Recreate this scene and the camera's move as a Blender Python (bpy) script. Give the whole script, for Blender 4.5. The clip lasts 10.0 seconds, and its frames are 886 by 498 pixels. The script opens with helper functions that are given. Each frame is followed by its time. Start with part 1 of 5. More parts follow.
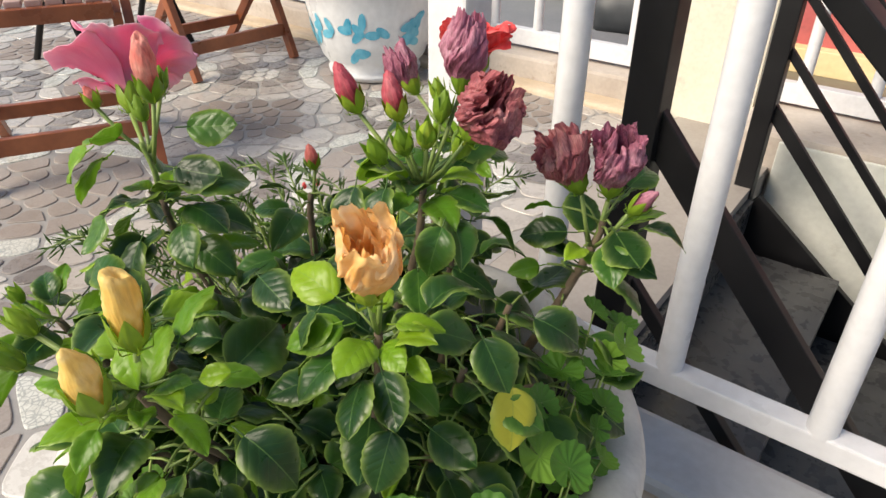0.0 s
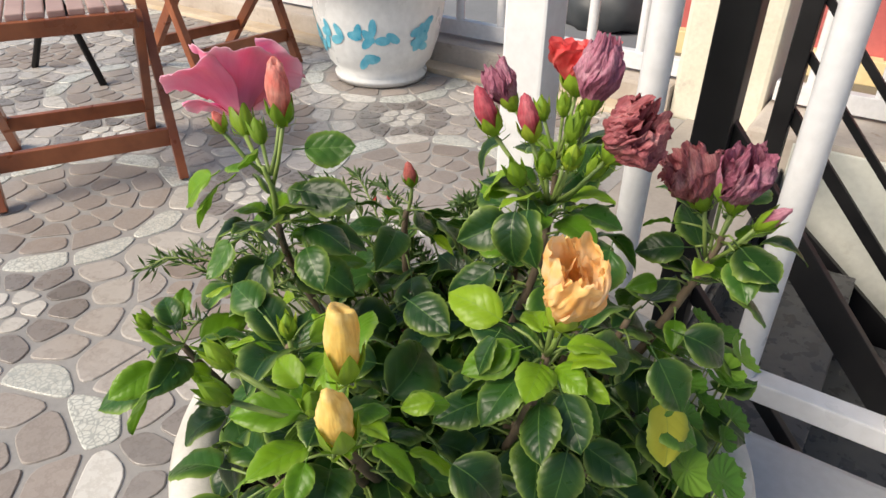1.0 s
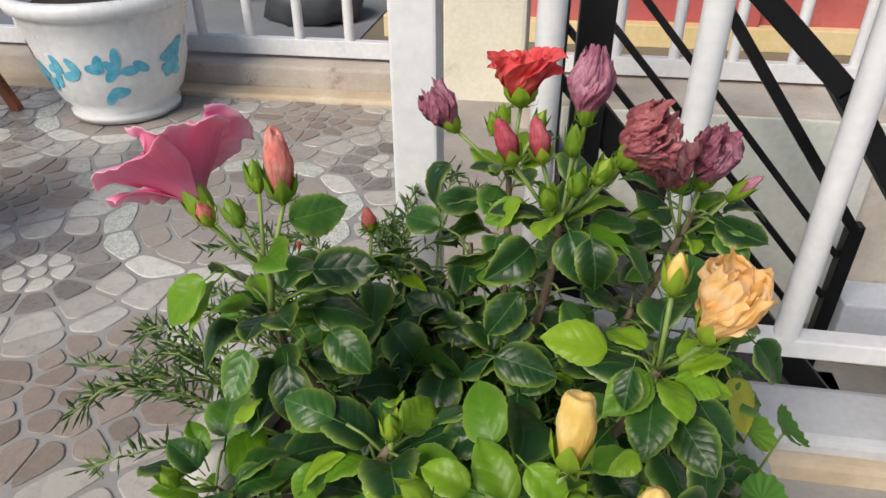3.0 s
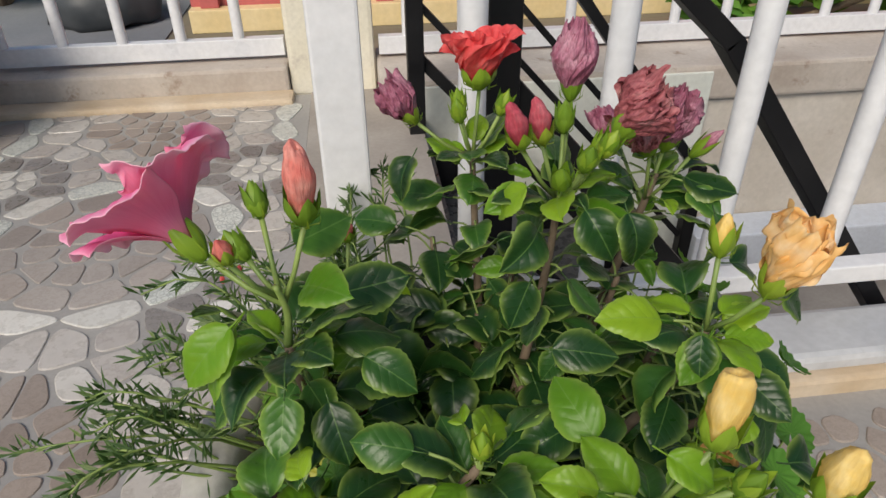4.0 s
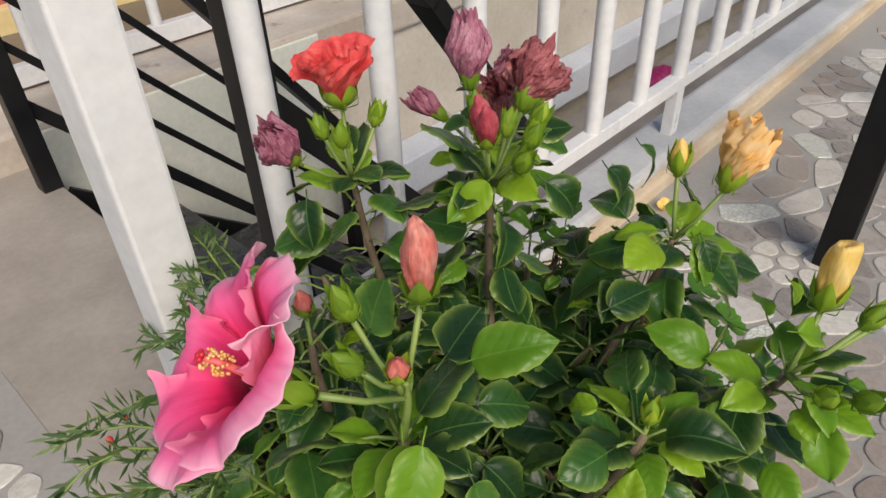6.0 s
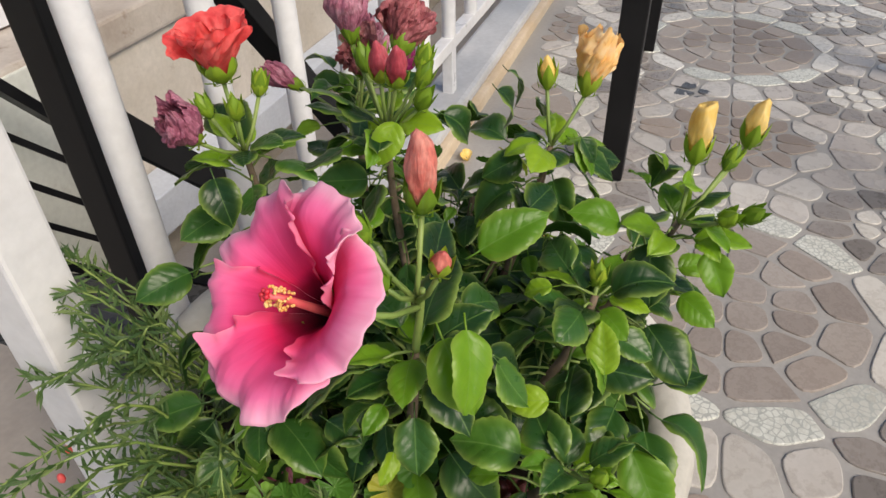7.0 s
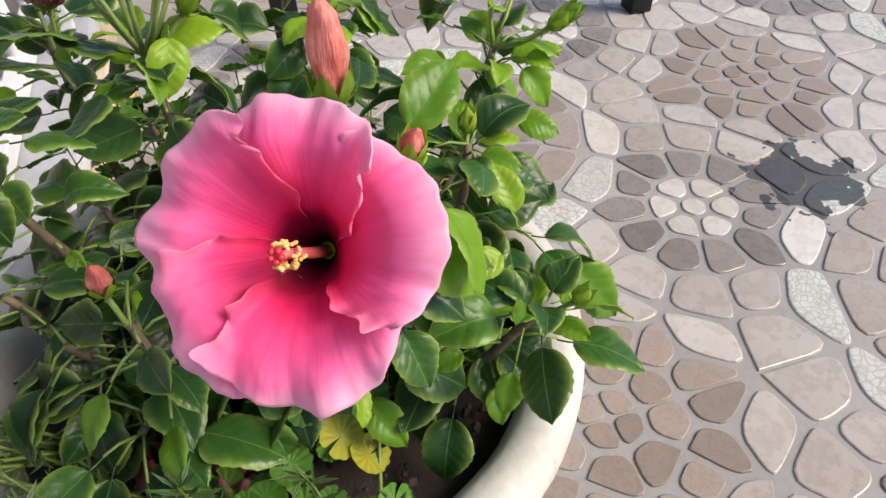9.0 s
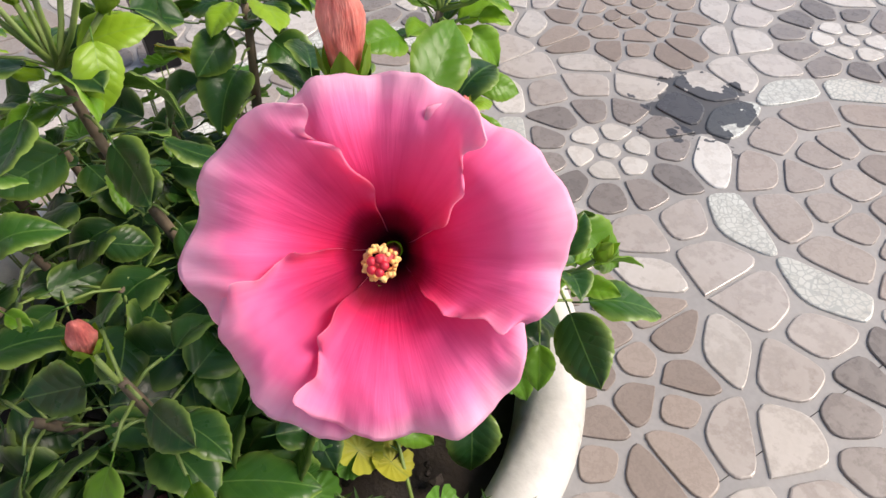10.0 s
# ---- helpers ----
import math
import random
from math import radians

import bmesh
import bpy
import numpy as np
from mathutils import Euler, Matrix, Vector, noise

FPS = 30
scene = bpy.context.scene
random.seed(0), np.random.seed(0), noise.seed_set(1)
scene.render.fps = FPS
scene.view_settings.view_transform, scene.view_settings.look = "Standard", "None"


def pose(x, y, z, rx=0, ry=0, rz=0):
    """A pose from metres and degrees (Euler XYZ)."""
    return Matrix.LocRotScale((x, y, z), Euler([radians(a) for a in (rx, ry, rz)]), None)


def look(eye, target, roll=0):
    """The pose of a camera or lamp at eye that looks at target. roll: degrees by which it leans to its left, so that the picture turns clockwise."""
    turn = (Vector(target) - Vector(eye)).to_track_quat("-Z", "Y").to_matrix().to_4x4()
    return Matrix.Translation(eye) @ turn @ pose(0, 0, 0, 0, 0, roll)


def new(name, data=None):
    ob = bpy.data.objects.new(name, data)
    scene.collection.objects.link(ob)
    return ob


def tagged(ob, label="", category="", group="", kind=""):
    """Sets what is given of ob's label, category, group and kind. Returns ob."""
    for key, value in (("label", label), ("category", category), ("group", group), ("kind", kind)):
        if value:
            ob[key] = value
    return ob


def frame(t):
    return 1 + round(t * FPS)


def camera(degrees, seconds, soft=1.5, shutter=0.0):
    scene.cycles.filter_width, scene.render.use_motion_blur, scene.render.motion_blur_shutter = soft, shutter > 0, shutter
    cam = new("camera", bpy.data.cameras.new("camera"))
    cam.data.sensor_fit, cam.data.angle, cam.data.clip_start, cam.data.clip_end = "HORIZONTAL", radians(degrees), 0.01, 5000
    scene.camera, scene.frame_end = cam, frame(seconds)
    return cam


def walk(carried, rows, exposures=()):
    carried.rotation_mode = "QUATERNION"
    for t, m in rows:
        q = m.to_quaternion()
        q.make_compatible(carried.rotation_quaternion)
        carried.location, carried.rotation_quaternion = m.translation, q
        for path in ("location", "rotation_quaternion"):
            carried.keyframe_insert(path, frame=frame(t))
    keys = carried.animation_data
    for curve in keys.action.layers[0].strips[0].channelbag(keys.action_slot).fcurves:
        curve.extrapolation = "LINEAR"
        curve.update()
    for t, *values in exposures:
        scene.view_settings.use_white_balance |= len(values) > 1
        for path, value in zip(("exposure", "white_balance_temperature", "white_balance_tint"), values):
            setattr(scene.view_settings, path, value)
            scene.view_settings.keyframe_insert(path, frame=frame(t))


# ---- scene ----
cam = camera(65.98, 10.0)
PATH = [
    (0.0, (0.4232, -0.6888, 0.7521), (-0.3367, 0.3315, -0.0426), 0.50),
    (0.5, (0.3852, -0.7149, 0.7641), (-0.3689, 0.3092, -0.0312), 0.52),
    (1.0, (0.3212, -0.7587, 0.7683), (-0.3941, 0.2926, -0.0275), 0.71),
    (1.5, (0.2647, -0.7841, 0.7701), (-0.3687, 0.3187, -0.0255), 0.31),
    (2.0, (0.2079, -0.7967, 0.7641), (-0.3057, 0.3675, -0.0300), 0.08),
    (2.5, (0.1518, -0.8002, 0.7716), (-0.2150, 0.4152, -0.0275), -0.21),
    (3.0, (0.1007, -0.7929, 0.7834), (-0.1026, 0.4557, -0.0226), -0.20),
    (3.2, (0.0762, -0.7902, 0.7834), (-0.0478, 0.4648, -0.0285), -0.43),
    (4.3, (-0.0703, -0.7524, 0.7742), (0.1836, 0.4591, -0.0731), -0.72),
    (4.5, (-0.0981, -0.7446, 0.7851), (0.2378, 0.4440, -0.0662), -0.82),
    (5.0, (-0.1628, -0.7076, 0.7950), (0.3859, 0.4138, -0.0364), -0.88),
    (5.2, (-0.1837, -0.6965, 0.7936), (0.4172, 0.3818, -0.0588), -0.85),
    (6.3, (-0.2886, -0.5783, 0.8043), (0.6761, 0.1344, -0.0964), -2.03),
    (6.5, (-0.3134, -0.5670, 0.8058), (0.7057, 0.0659, -0.0948), -1.48),
    (7.0, (-0.3717, -0.5330, 0.7894), (0.7416, -0.1293, -0.1312), -1.44),
    (7.5, (-0.3870, -0.4998, 0.7832), (0.7676, -0.3082, -0.1551), -1.55),
    (8.0, (-0.3966, -0.4496, 0.7534), (0.7224, -0.4665, -0.2453), -1.20),
    (8.5, (-0.3815, -0.4168, 0.7527), (0.6895, -0.5855, -0.2839), -1.84),
    (9.0, (-0.3486, -0.3824, 0.7530), (0.6419, -0.6694, -0.3363), -1.64),
    (9.5, (-0.3273, -0.3447, 0.7564), (0.6132, -0.7440, -0.3418), -1.14),
    (10.0, (-0.2964, -0.3224, 0.7325), (0.5594, -0.8234, -0.3930), -1.39),
]
EXPOSURES = [(0, 0.68, 6950, 9), (1, 0.58, 6900, 9), (2.5, 0.31, 6500, 8), (4.5, 0.0, 6500, 8), (6.5, 0.18, 6800, 9), (8, 0.40, 6750, 11), (10, 0.76, 6650, 13)]
walk(cam, [(t, look(eye, target, roll)) for t, eye, target, roll in PATH], EXPOSURES)


# ---- light ----
SUN_AZ = math.atan2(-0.85, -0.48)
SUN_EL = radians(42)
world = bpy.data.worlds.new("sky")
scene.world = world
world.use_nodes = True
wn = world.node_tree.nodes
sky = wn.new("ShaderNodeTexSky")
sky.sky_type, sky.sun_disc = "NISHITA", False
sky.sun_elevation, sky.sun_rotation = SUN_EL, math.pi / 2 - SUN_AZ
wn["Background"].inputs["Strength"].default_value = 0.098
world.node_tree.links.new(sky.outputs[0], wn["Background"].inputs["Color"])
sun = new("sun", bpy.data.lights.new("sun", "SUN"))
sun.data.energy, sun.data.angle, sun.data.color = 3.5, radians(34), (1.0, 0.9, 0.78)
sun_dir = Vector((math.cos(SUN_AZ) * math.cos(SUN_EL), math.sin(SUN_AZ) * math.cos(SUN_EL), math.sin(SUN_EL)))
sun.matrix_world = look(sun_dir * 8, (0, 0, 0))


# ---- materials ----
def nodes_of(name):
    m = bpy.data.materials.new(name)
    m.use_nodes = True
    nt = m.node_tree
    return m, nt, nt.nodes["Principled BSDF"]


def ramp(nt, stops, fac):
    r = nt.nodes.new("ShaderNodeValToRGB")
    e = r.color_ramp.elements
    while len(e) < len(stops):
        e.new(0.5)
    for k, (p, c) in zip(e, stops):
        k.position, k.color = p, (*c, 1)
    nt.links.new(fac, r.inputs[0])
    return r.outputs[0]


def noise_tex(nt, scale, detail=4.0, coords="Object", rough=0.55):
    tc = nt.nodes.new("ShaderNodeTexCoord")
    n = nt.nodes.new("ShaderNodeTexNoise")
    n.inputs["Scale"].default_value, n.inputs["Detail"].default_value, n.inputs["Roughness"].default_value = scale, detail, rough
    nt.links.new(tc.outputs[coords], n.inputs["Vector"])
    return n.outputs["Fac"]


def mixc(nt, fac, a, b, mode="MIX"):
    m = nt.nodes.new("ShaderNodeMix")
    m.data_type, m.blend_type = "RGBA", mode
    for sock, v in ((m.inputs[0], fac), (m.inputs[6], a), (m.inputs[7], b)):
        if isinstance(v, (int, float)):
            sock.default_value = v
        elif isinstance(v, tuple):
            sock.default_value = (*v, 1)
        else:
            nt.links.new(v, sock)
    return m.outputs[2]


def calc(nt, op, a, b=0.0):
    m = nt.nodes.new("ShaderNodeMath")
    m.operation = op
    for sock, v in zip(m.inputs, (a, b)):
        if isinstance(v, (int, float)):
            sock.default_value = v
        else:
            nt.links.new(v, sock)
    return m.outputs[0]


def bump(nt, bsdf, fac, strength, dist):
    b = nt.nodes.new("ShaderNodeBump")
    b.inputs["Strength"].default_value, b.inputs["Distance"].default_value = strength, dist
    nt.links.new(fac, b.inputs["Height"])
    nt.links.new(b.outputs[0], bsdf.inputs["Normal"])


def surface(name, c1, c2, scale, rough=0.6, metal=0.0, fine=0, relief=0.001, c3=None, coords="Object"):
    """A two-scale material: blotches between two colours, fine grain and relief."""
    m, nt, b = nodes_of(name)
    big = noise_tex(nt, scale, 5, coords)
    small = noise_tex(nt, fine or scale * 12, 3, coords)
    col = ramp(nt, [(0.32, c1), (0.68, c2)], big)
    if c3:
        spots = ramp(nt, [(0.6, (0, 0, 0)), (0.72, (1, 1, 1))], noise_tex(nt, scale * 2.7, 6, coords, 0.7))
        col = mixc(nt, spots, col, c3)
    col = mixc(nt, 0.25, col, ramp(nt, [(0.3, (0.55, 0.55, 0.55)), (0.7, (1, 1, 1))], small), "MULTIPLY")
    nt.links.new(col, b.inputs["Base Color"])
    nt.links.new(ramp(nt, [(0.3, (rough - 0.1,) * 3), (0.7, (rough + 0.1,) * 3)], big), b.inputs["Roughness"])
    b.inputs["Metallic"].default_value = metal
    bump(nt, b, small, 0.4, relief)
    return m


def piece_random(nt):
    oi, geo = nt.nodes.new("ShaderNodeObjectInfo"), nt.nodes.new("ShaderNodeNewGeometry")
    return calc(nt, "FRACT", calc(nt, "ADD", oi.outputs["Random"], geo.outputs["Random Per Island"]))


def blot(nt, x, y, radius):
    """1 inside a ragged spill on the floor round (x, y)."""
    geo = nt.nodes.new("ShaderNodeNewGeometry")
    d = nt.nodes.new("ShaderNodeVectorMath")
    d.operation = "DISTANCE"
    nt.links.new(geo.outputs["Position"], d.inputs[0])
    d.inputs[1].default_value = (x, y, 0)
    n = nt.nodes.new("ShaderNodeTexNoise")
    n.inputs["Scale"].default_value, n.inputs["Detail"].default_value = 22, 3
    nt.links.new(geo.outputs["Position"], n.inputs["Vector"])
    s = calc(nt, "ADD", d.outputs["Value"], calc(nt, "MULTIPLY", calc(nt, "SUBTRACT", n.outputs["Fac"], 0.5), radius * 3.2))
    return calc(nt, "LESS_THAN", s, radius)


def noise_world(nt, scale):
    geo, n = nt.nodes.new("ShaderNodeNewGeometry"), nt.nodes.new("ShaderNodeTexNoise")
    n.inputs["Scale"].default_value, n.inputs["Detail"].default_value = scale, 4
    nt.links.new(geo.outputs["Position"], n.inputs["Vector"])
    return n.outputs["Fac"]


def stone_material(name, stops, grain, rough=0.30, crackle=False):
    m, nt, b = nodes_of(name)
    rnd = piece_random(nt)
    geo = nt.nodes.new("ShaderNodeNewGeometry")
    n1 = nt.nodes.new("ShaderNodeTexNoise")
    n1.inputs["Scale"].default_value, n1.inputs["Detail"].default_value, n1.inputs["Roughness"].default_value = grain, 7, 0.68
    nt.links.new(geo.outputs["Position"], n1.inputs["Vector"])
    col = ramp(nt, stops, calc(nt, "ADD", calc(nt, "MULTIPLY", rnd, 0.6), calc(nt, "MULTIPLY", n1.outputs["Fac"], 0.4)))
    vein = ramp(nt, [(0.40, (1, 1, 1)), (0.47, (0.62, 0.58, 0.54)), (0.52, (1, 1, 1)), (0.68, (0.7, 0.68, 0.66))], n1.outputs["Fac"])
    col = mixc(nt, 0.4, col, vein, "MULTIPLY")
    wash = ramp(nt, [(0.35, (0.72, 0.66, 0.60)), (0.62, (1, 1, 1))], noise_world(nt, 1.7))
    col = mixc(nt, 0.7, col, wash, "MULTIPLY")
    if crackle:
        v = nt.nodes.new("ShaderNodeTexVoronoi")
        v.feature = "DISTANCE_TO_EDGE"
        v.inputs["Scale"].default_value = 95
        nt.links.new(geo.outputs["Position"], v.inputs["Vector"])
        col = mixc(nt, calc(nt, "LESS_THAN", v.outputs["Distance"], 0.075), col, (0.36, 0.37, 0.345))
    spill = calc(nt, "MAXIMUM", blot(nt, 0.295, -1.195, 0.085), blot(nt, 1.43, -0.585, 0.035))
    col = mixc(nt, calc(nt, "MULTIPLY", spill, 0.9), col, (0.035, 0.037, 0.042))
    nt.links.new(col, b.inputs["Base Color"])
    nt.links.new(ramp(nt, [(0.35, (rough - 0.12,) * 3), (0.65, (rough + 0.15,) * 3)], n1.outputs["Fac"]), b.inputs["Roughness"])
    b.inputs["Coat Weight"].default_value, b.inputs["Coat Roughness"].default_value = 0.2, 0.28
    bump(nt, b, n1.outputs["Fac"], 0.35, 0.002)
    return m


STONE = {
    "white": stone_material("white_stone", [(0.2, (0.54, 0.53, 0.50)), (0.8, (0.66, 0.65, 0.62))], 30),
    "crackle": stone_material("crackle_stone", [(0.2, (0.54, 0.56, 0.53)), (0.8, (0.66, 0.68, 0.64))], 30, crackle=True),
    "dark": stone_material("dark_stone", [(0.2, (0.19, 0.175, 0.165)), (0.8, (0.29, 0.265, 0.25))], 40),
    "grey": stone_material("grey_stone", [(0.15, (0.38, 0.35, 0.33)), (0.5, (0.46, 0.43, 0.405)), (0.85, (0.52, 0.50, 0.475))], 22),
    "pale_grey": stone_material("pale_grey_stone", [(0.15, (0.46, 0.44, 0.415)), (0.85, (0.56, 0.54, 0.51))], 20),
    "grey_brown": stone_material("grey_brown_stone", [(0.2, (0.30, 0.26, 0.235)), (0.8, (0.40, 0.355, 0.325))], 35, 0.45),
    "rough": stone_material("rough_stone", [(0.2, (0.24, 0.20, 0.175)), (0.8, (0.36, 0.31, 0.275))], 70, 0.55),
    "brown": stone_material("brown_stone", [(0.2, (0.27, 0.235, 0.215)), (0.8, (0.38, 0.345, 0.32))], 45, 0.5),
}
GROUT = surface("tile_ground", (0.27, 0.26, 0.25), (0.35, 0.335, 0.32), 3, 0.45, fine=120, relief=0.0005)
gt = GROUT.node_tree
gb = gt.nodes["Principled BSDF"]
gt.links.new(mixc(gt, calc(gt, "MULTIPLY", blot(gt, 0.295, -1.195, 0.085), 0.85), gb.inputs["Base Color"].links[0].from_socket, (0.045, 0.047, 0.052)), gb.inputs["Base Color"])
WHITE_PAINT = surface("white_paint", (0.66, 0.67, 0.70), (0.73, 0.73, 0.745), 6, 0.35, fine=60, relief=0.0004)
CREAM = surface("cream_plaster", (0.66, 0.62, 0.50), (0.74, 0.70, 0.60), 4, 0.75, fine=90, relief=0.001, c3=(0.55, 0.50, 0.42))
BLACK_STEEL = surface("black_steel", (0.005, 0.005, 0.006), (0.011, 0.011, 0.012), 8, 0.45, 0.0, fine=90, relief=0.0003)
BLACK_STEEL.node_tree.nodes["Principled BSDF"].inputs["Specular IOR Level"].default_value = 0.25
KERB = surface("kerb_cement", (0.38, 0.32, 0.27), (0.56, 0.51, 0.46), 4, 0.7, fine=80, relief=0.0012, c3=(0.27, 0.20, 0.15))
KERB_WHITE = surface("kerb_whitewash", (0.40, 0.41, 0.43), (0.55, 0.56, 0.58), 6, 0.42, fine=70, relief=0.0008)
TAN_EDGE = surface("tan_edge", (0.50, 0.38, 0.25), (0.62, 0.52, 0.40), 7, 0.6, fine=80, relief=0.001)
PALE_WALL = surface("pale_wall", (0.60, 0.62, 0.57), (0.70, 0.71, 0.66), 3, 0.6, fine=60, relief=0.0008, c3=(0.55, 0.55, 0.50))
BEIGE_WALL = surface("beige_wall", (0.50, 0.45, 0.38), (0.62, 0.57, 0.51), 3.5, 0.75, fine=60, relief=0.001, c3=(0.42, 0.36, 0.29))
BLUE_LEDGE = surface("ledge_whitewash", (0.52, 0.56, 0.64), (0.62, 0.66, 0.73), 5, 0.6, fine=70, relief=0.001)
GRANITE = surface("dark_granite", (0.035, 0.035, 0.037), (0.07, 0.07, 0.07), 30, 0.3, fine=260, relief=0.0002)
LANDING = surface("grey_cement", (0.27, 0.24, 0.215), (0.39, 0.355, 0.32), 4, 0.6, fine=90, relief=0.0008)
POT = surface("pot_cement", (0.44, 0.42, 0.38), (0.64, 0.62, 0.58), 9, 0.72, fine=110, relief=0.0016, c3=(0.33, 0.30, 0.26))
SOIL = surface("soil", (0.013, 0.009, 0.007), (0.038, 0.027, 0.020), 40, 0.9, fine=200, relief=0.004)
PLASTIC = surface("white_plastic", (0.70, 0.72, 0.74), (0.78, 0.79, 0.80), 5, 0.32, fine=40, relief=0.0003)
BLUE_PRINT = surface("blue_print", (0.05, 0.36, 0.55), (0.20, 0.58, 0.72), 30, 0.35, fine=80, relief=0.0002)
WOOD = surface("red_wood", (0.20, 0.055, 0.022), (0.34, 0.11, 0.045), 9, 0.35, fine=70, relief=0.0005)
WOOD_SEAT = surface("seat_wood", (0.40, 0.24, 0.20), (0.52, 0.36, 0.32), 9, 0.4, fine=70, relief=0.0005)
RED_WALL = surface("red_wall_paint", (0.42, 0.09, 0.09), (0.52, 0.14, 0.13), 1.5, 0.7, fine=20, relief=0.002, c3=(0.30, 0.08, 0.08))
YELLOW_WALL = surface("yellow_wall_paint", (0.68, 0.52, 0.25), (0.78, 0.64, 0.38), 1.5, 0.7, fine=20, relief=0.002)
ROAD = surface("road_cement", (0.16, 0.17, 0.19), (0.24, 0.25, 0.27), 0.8, 0.8, fine=40, relief=0.002)
EARTH = surface("earth", (0.16, 0.14, 0.10), (0.24, 0.21, 0.15), 0.8, 0.9, fine=20, relief=0.004, c3=(0.08, 0.12, 0.04))
CAR_DARK = surface("dark_tarp", (0.03, 0.035, 0.04), (0.06, 0.065, 0.07), 3, 0.5, fine=20, relief=0.001)


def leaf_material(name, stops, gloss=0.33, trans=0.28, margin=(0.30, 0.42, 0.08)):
    m, nt, b = nodes_of(name)
    tc = nt.nodes.new("ShaderNodeTexCoord")
    sep = nt.nodes.new("ShaderNodeSeparateXYZ")
    nt.links.new(tc.outputs["Object"], sep.inputs[0])
    rnd = piece_random(nt)
    n = noise_tex(nt, 60, 5)
    base = ramp(nt, stops, calc(nt, "ADD", calc(nt, "MULTIPLY", rnd, 0.74), calc(nt, "MULTIPLY", n, 0.26)))
    ax = calc(nt, "ABSOLUTE", sep.outputs[0])
    # side veins slant towards the tip, unevenly
    wave = calc(nt, "ADD", calc(nt, "SUBTRACT", sep.outputs[1], calc(nt, "MULTIPLY", ax, 0.9)), calc(nt, "MULTIPLY", n, 0.006))
    veins = calc(nt, "ABSOLUTE", calc(nt, "SINE", calc(nt, "MULTIPLY", wave, 330)))
    vein = calc(nt, "MAXIMUM", calc(nt, "LESS_THAN", ax, 0.0005), calc(nt, "MULTIPLY", calc(nt, "LESS_THAN", veins, 0.09), 0.22))
    col = mixc(nt, calc(nt, "MULTIPLY", vein, 0.35), base, (0.16, 0.28, 0.07))
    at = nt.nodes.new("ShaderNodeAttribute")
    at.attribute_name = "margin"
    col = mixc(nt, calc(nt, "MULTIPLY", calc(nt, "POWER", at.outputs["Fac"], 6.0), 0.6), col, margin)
    nt.links.new(col, b.inputs["Base Color"])
    nt.links.new(ramp(nt, [(0.3, (gloss - 0.06,) * 3), (0.7, (gloss + 0.12,) * 3)], n), b.inputs["Roughness"])
    b.inputs["Specular IOR Level"].default_value = 0.32
    bump(nt, b, calc(nt, "ADD", calc(nt, "MULTIPLY", veins, 0.35), calc(nt, "MULTIPLY", n, 1.0)), 0.4, 0.0014)
    tr = nt.nodes.new("ShaderNodeBsdfTranslucent")
    nt.links.new(mixc(nt, 0.55, col, (0.22, 0.48, 0.03)), tr.inputs["Color"])
    mix = nt.nodes.new("ShaderNodeMixShader")
    mix.inputs[0].default_value = trans
    nt.links.new(b.outputs[0], mix.inputs[1])
    nt.links.new(tr.outputs[0], mix.inputs[2])
    nt.links.new(mix.outputs[0], nt.nodes["Material Output"].inputs["Surface"])
    return m


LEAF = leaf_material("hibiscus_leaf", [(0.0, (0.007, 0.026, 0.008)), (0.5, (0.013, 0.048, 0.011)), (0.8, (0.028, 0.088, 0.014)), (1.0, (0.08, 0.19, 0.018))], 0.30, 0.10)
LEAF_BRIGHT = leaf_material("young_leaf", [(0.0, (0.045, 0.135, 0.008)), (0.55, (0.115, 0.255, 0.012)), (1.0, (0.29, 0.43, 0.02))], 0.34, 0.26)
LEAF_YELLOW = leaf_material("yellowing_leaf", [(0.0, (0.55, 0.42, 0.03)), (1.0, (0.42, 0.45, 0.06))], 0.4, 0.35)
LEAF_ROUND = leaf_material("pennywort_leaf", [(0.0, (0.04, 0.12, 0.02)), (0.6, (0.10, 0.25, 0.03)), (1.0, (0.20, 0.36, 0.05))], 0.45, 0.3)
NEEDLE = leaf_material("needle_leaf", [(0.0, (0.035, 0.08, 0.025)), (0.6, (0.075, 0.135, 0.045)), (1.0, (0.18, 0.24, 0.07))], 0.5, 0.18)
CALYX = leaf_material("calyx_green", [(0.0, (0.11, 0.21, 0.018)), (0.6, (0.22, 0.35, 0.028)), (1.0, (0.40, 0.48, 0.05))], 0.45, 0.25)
STEM_GREEN = surface("green_stem", (0.14, 0.22, 0.05), (0.24, 0.32, 0.08), 40, 0.5, fine=200, relief=0.0004)
STEM_BARK = surface("stem_bark", (0.10, 0.07, 0.045), (0.20, 0.15, 0.10), 60, 0.8, fine=300, relief=0.0008)


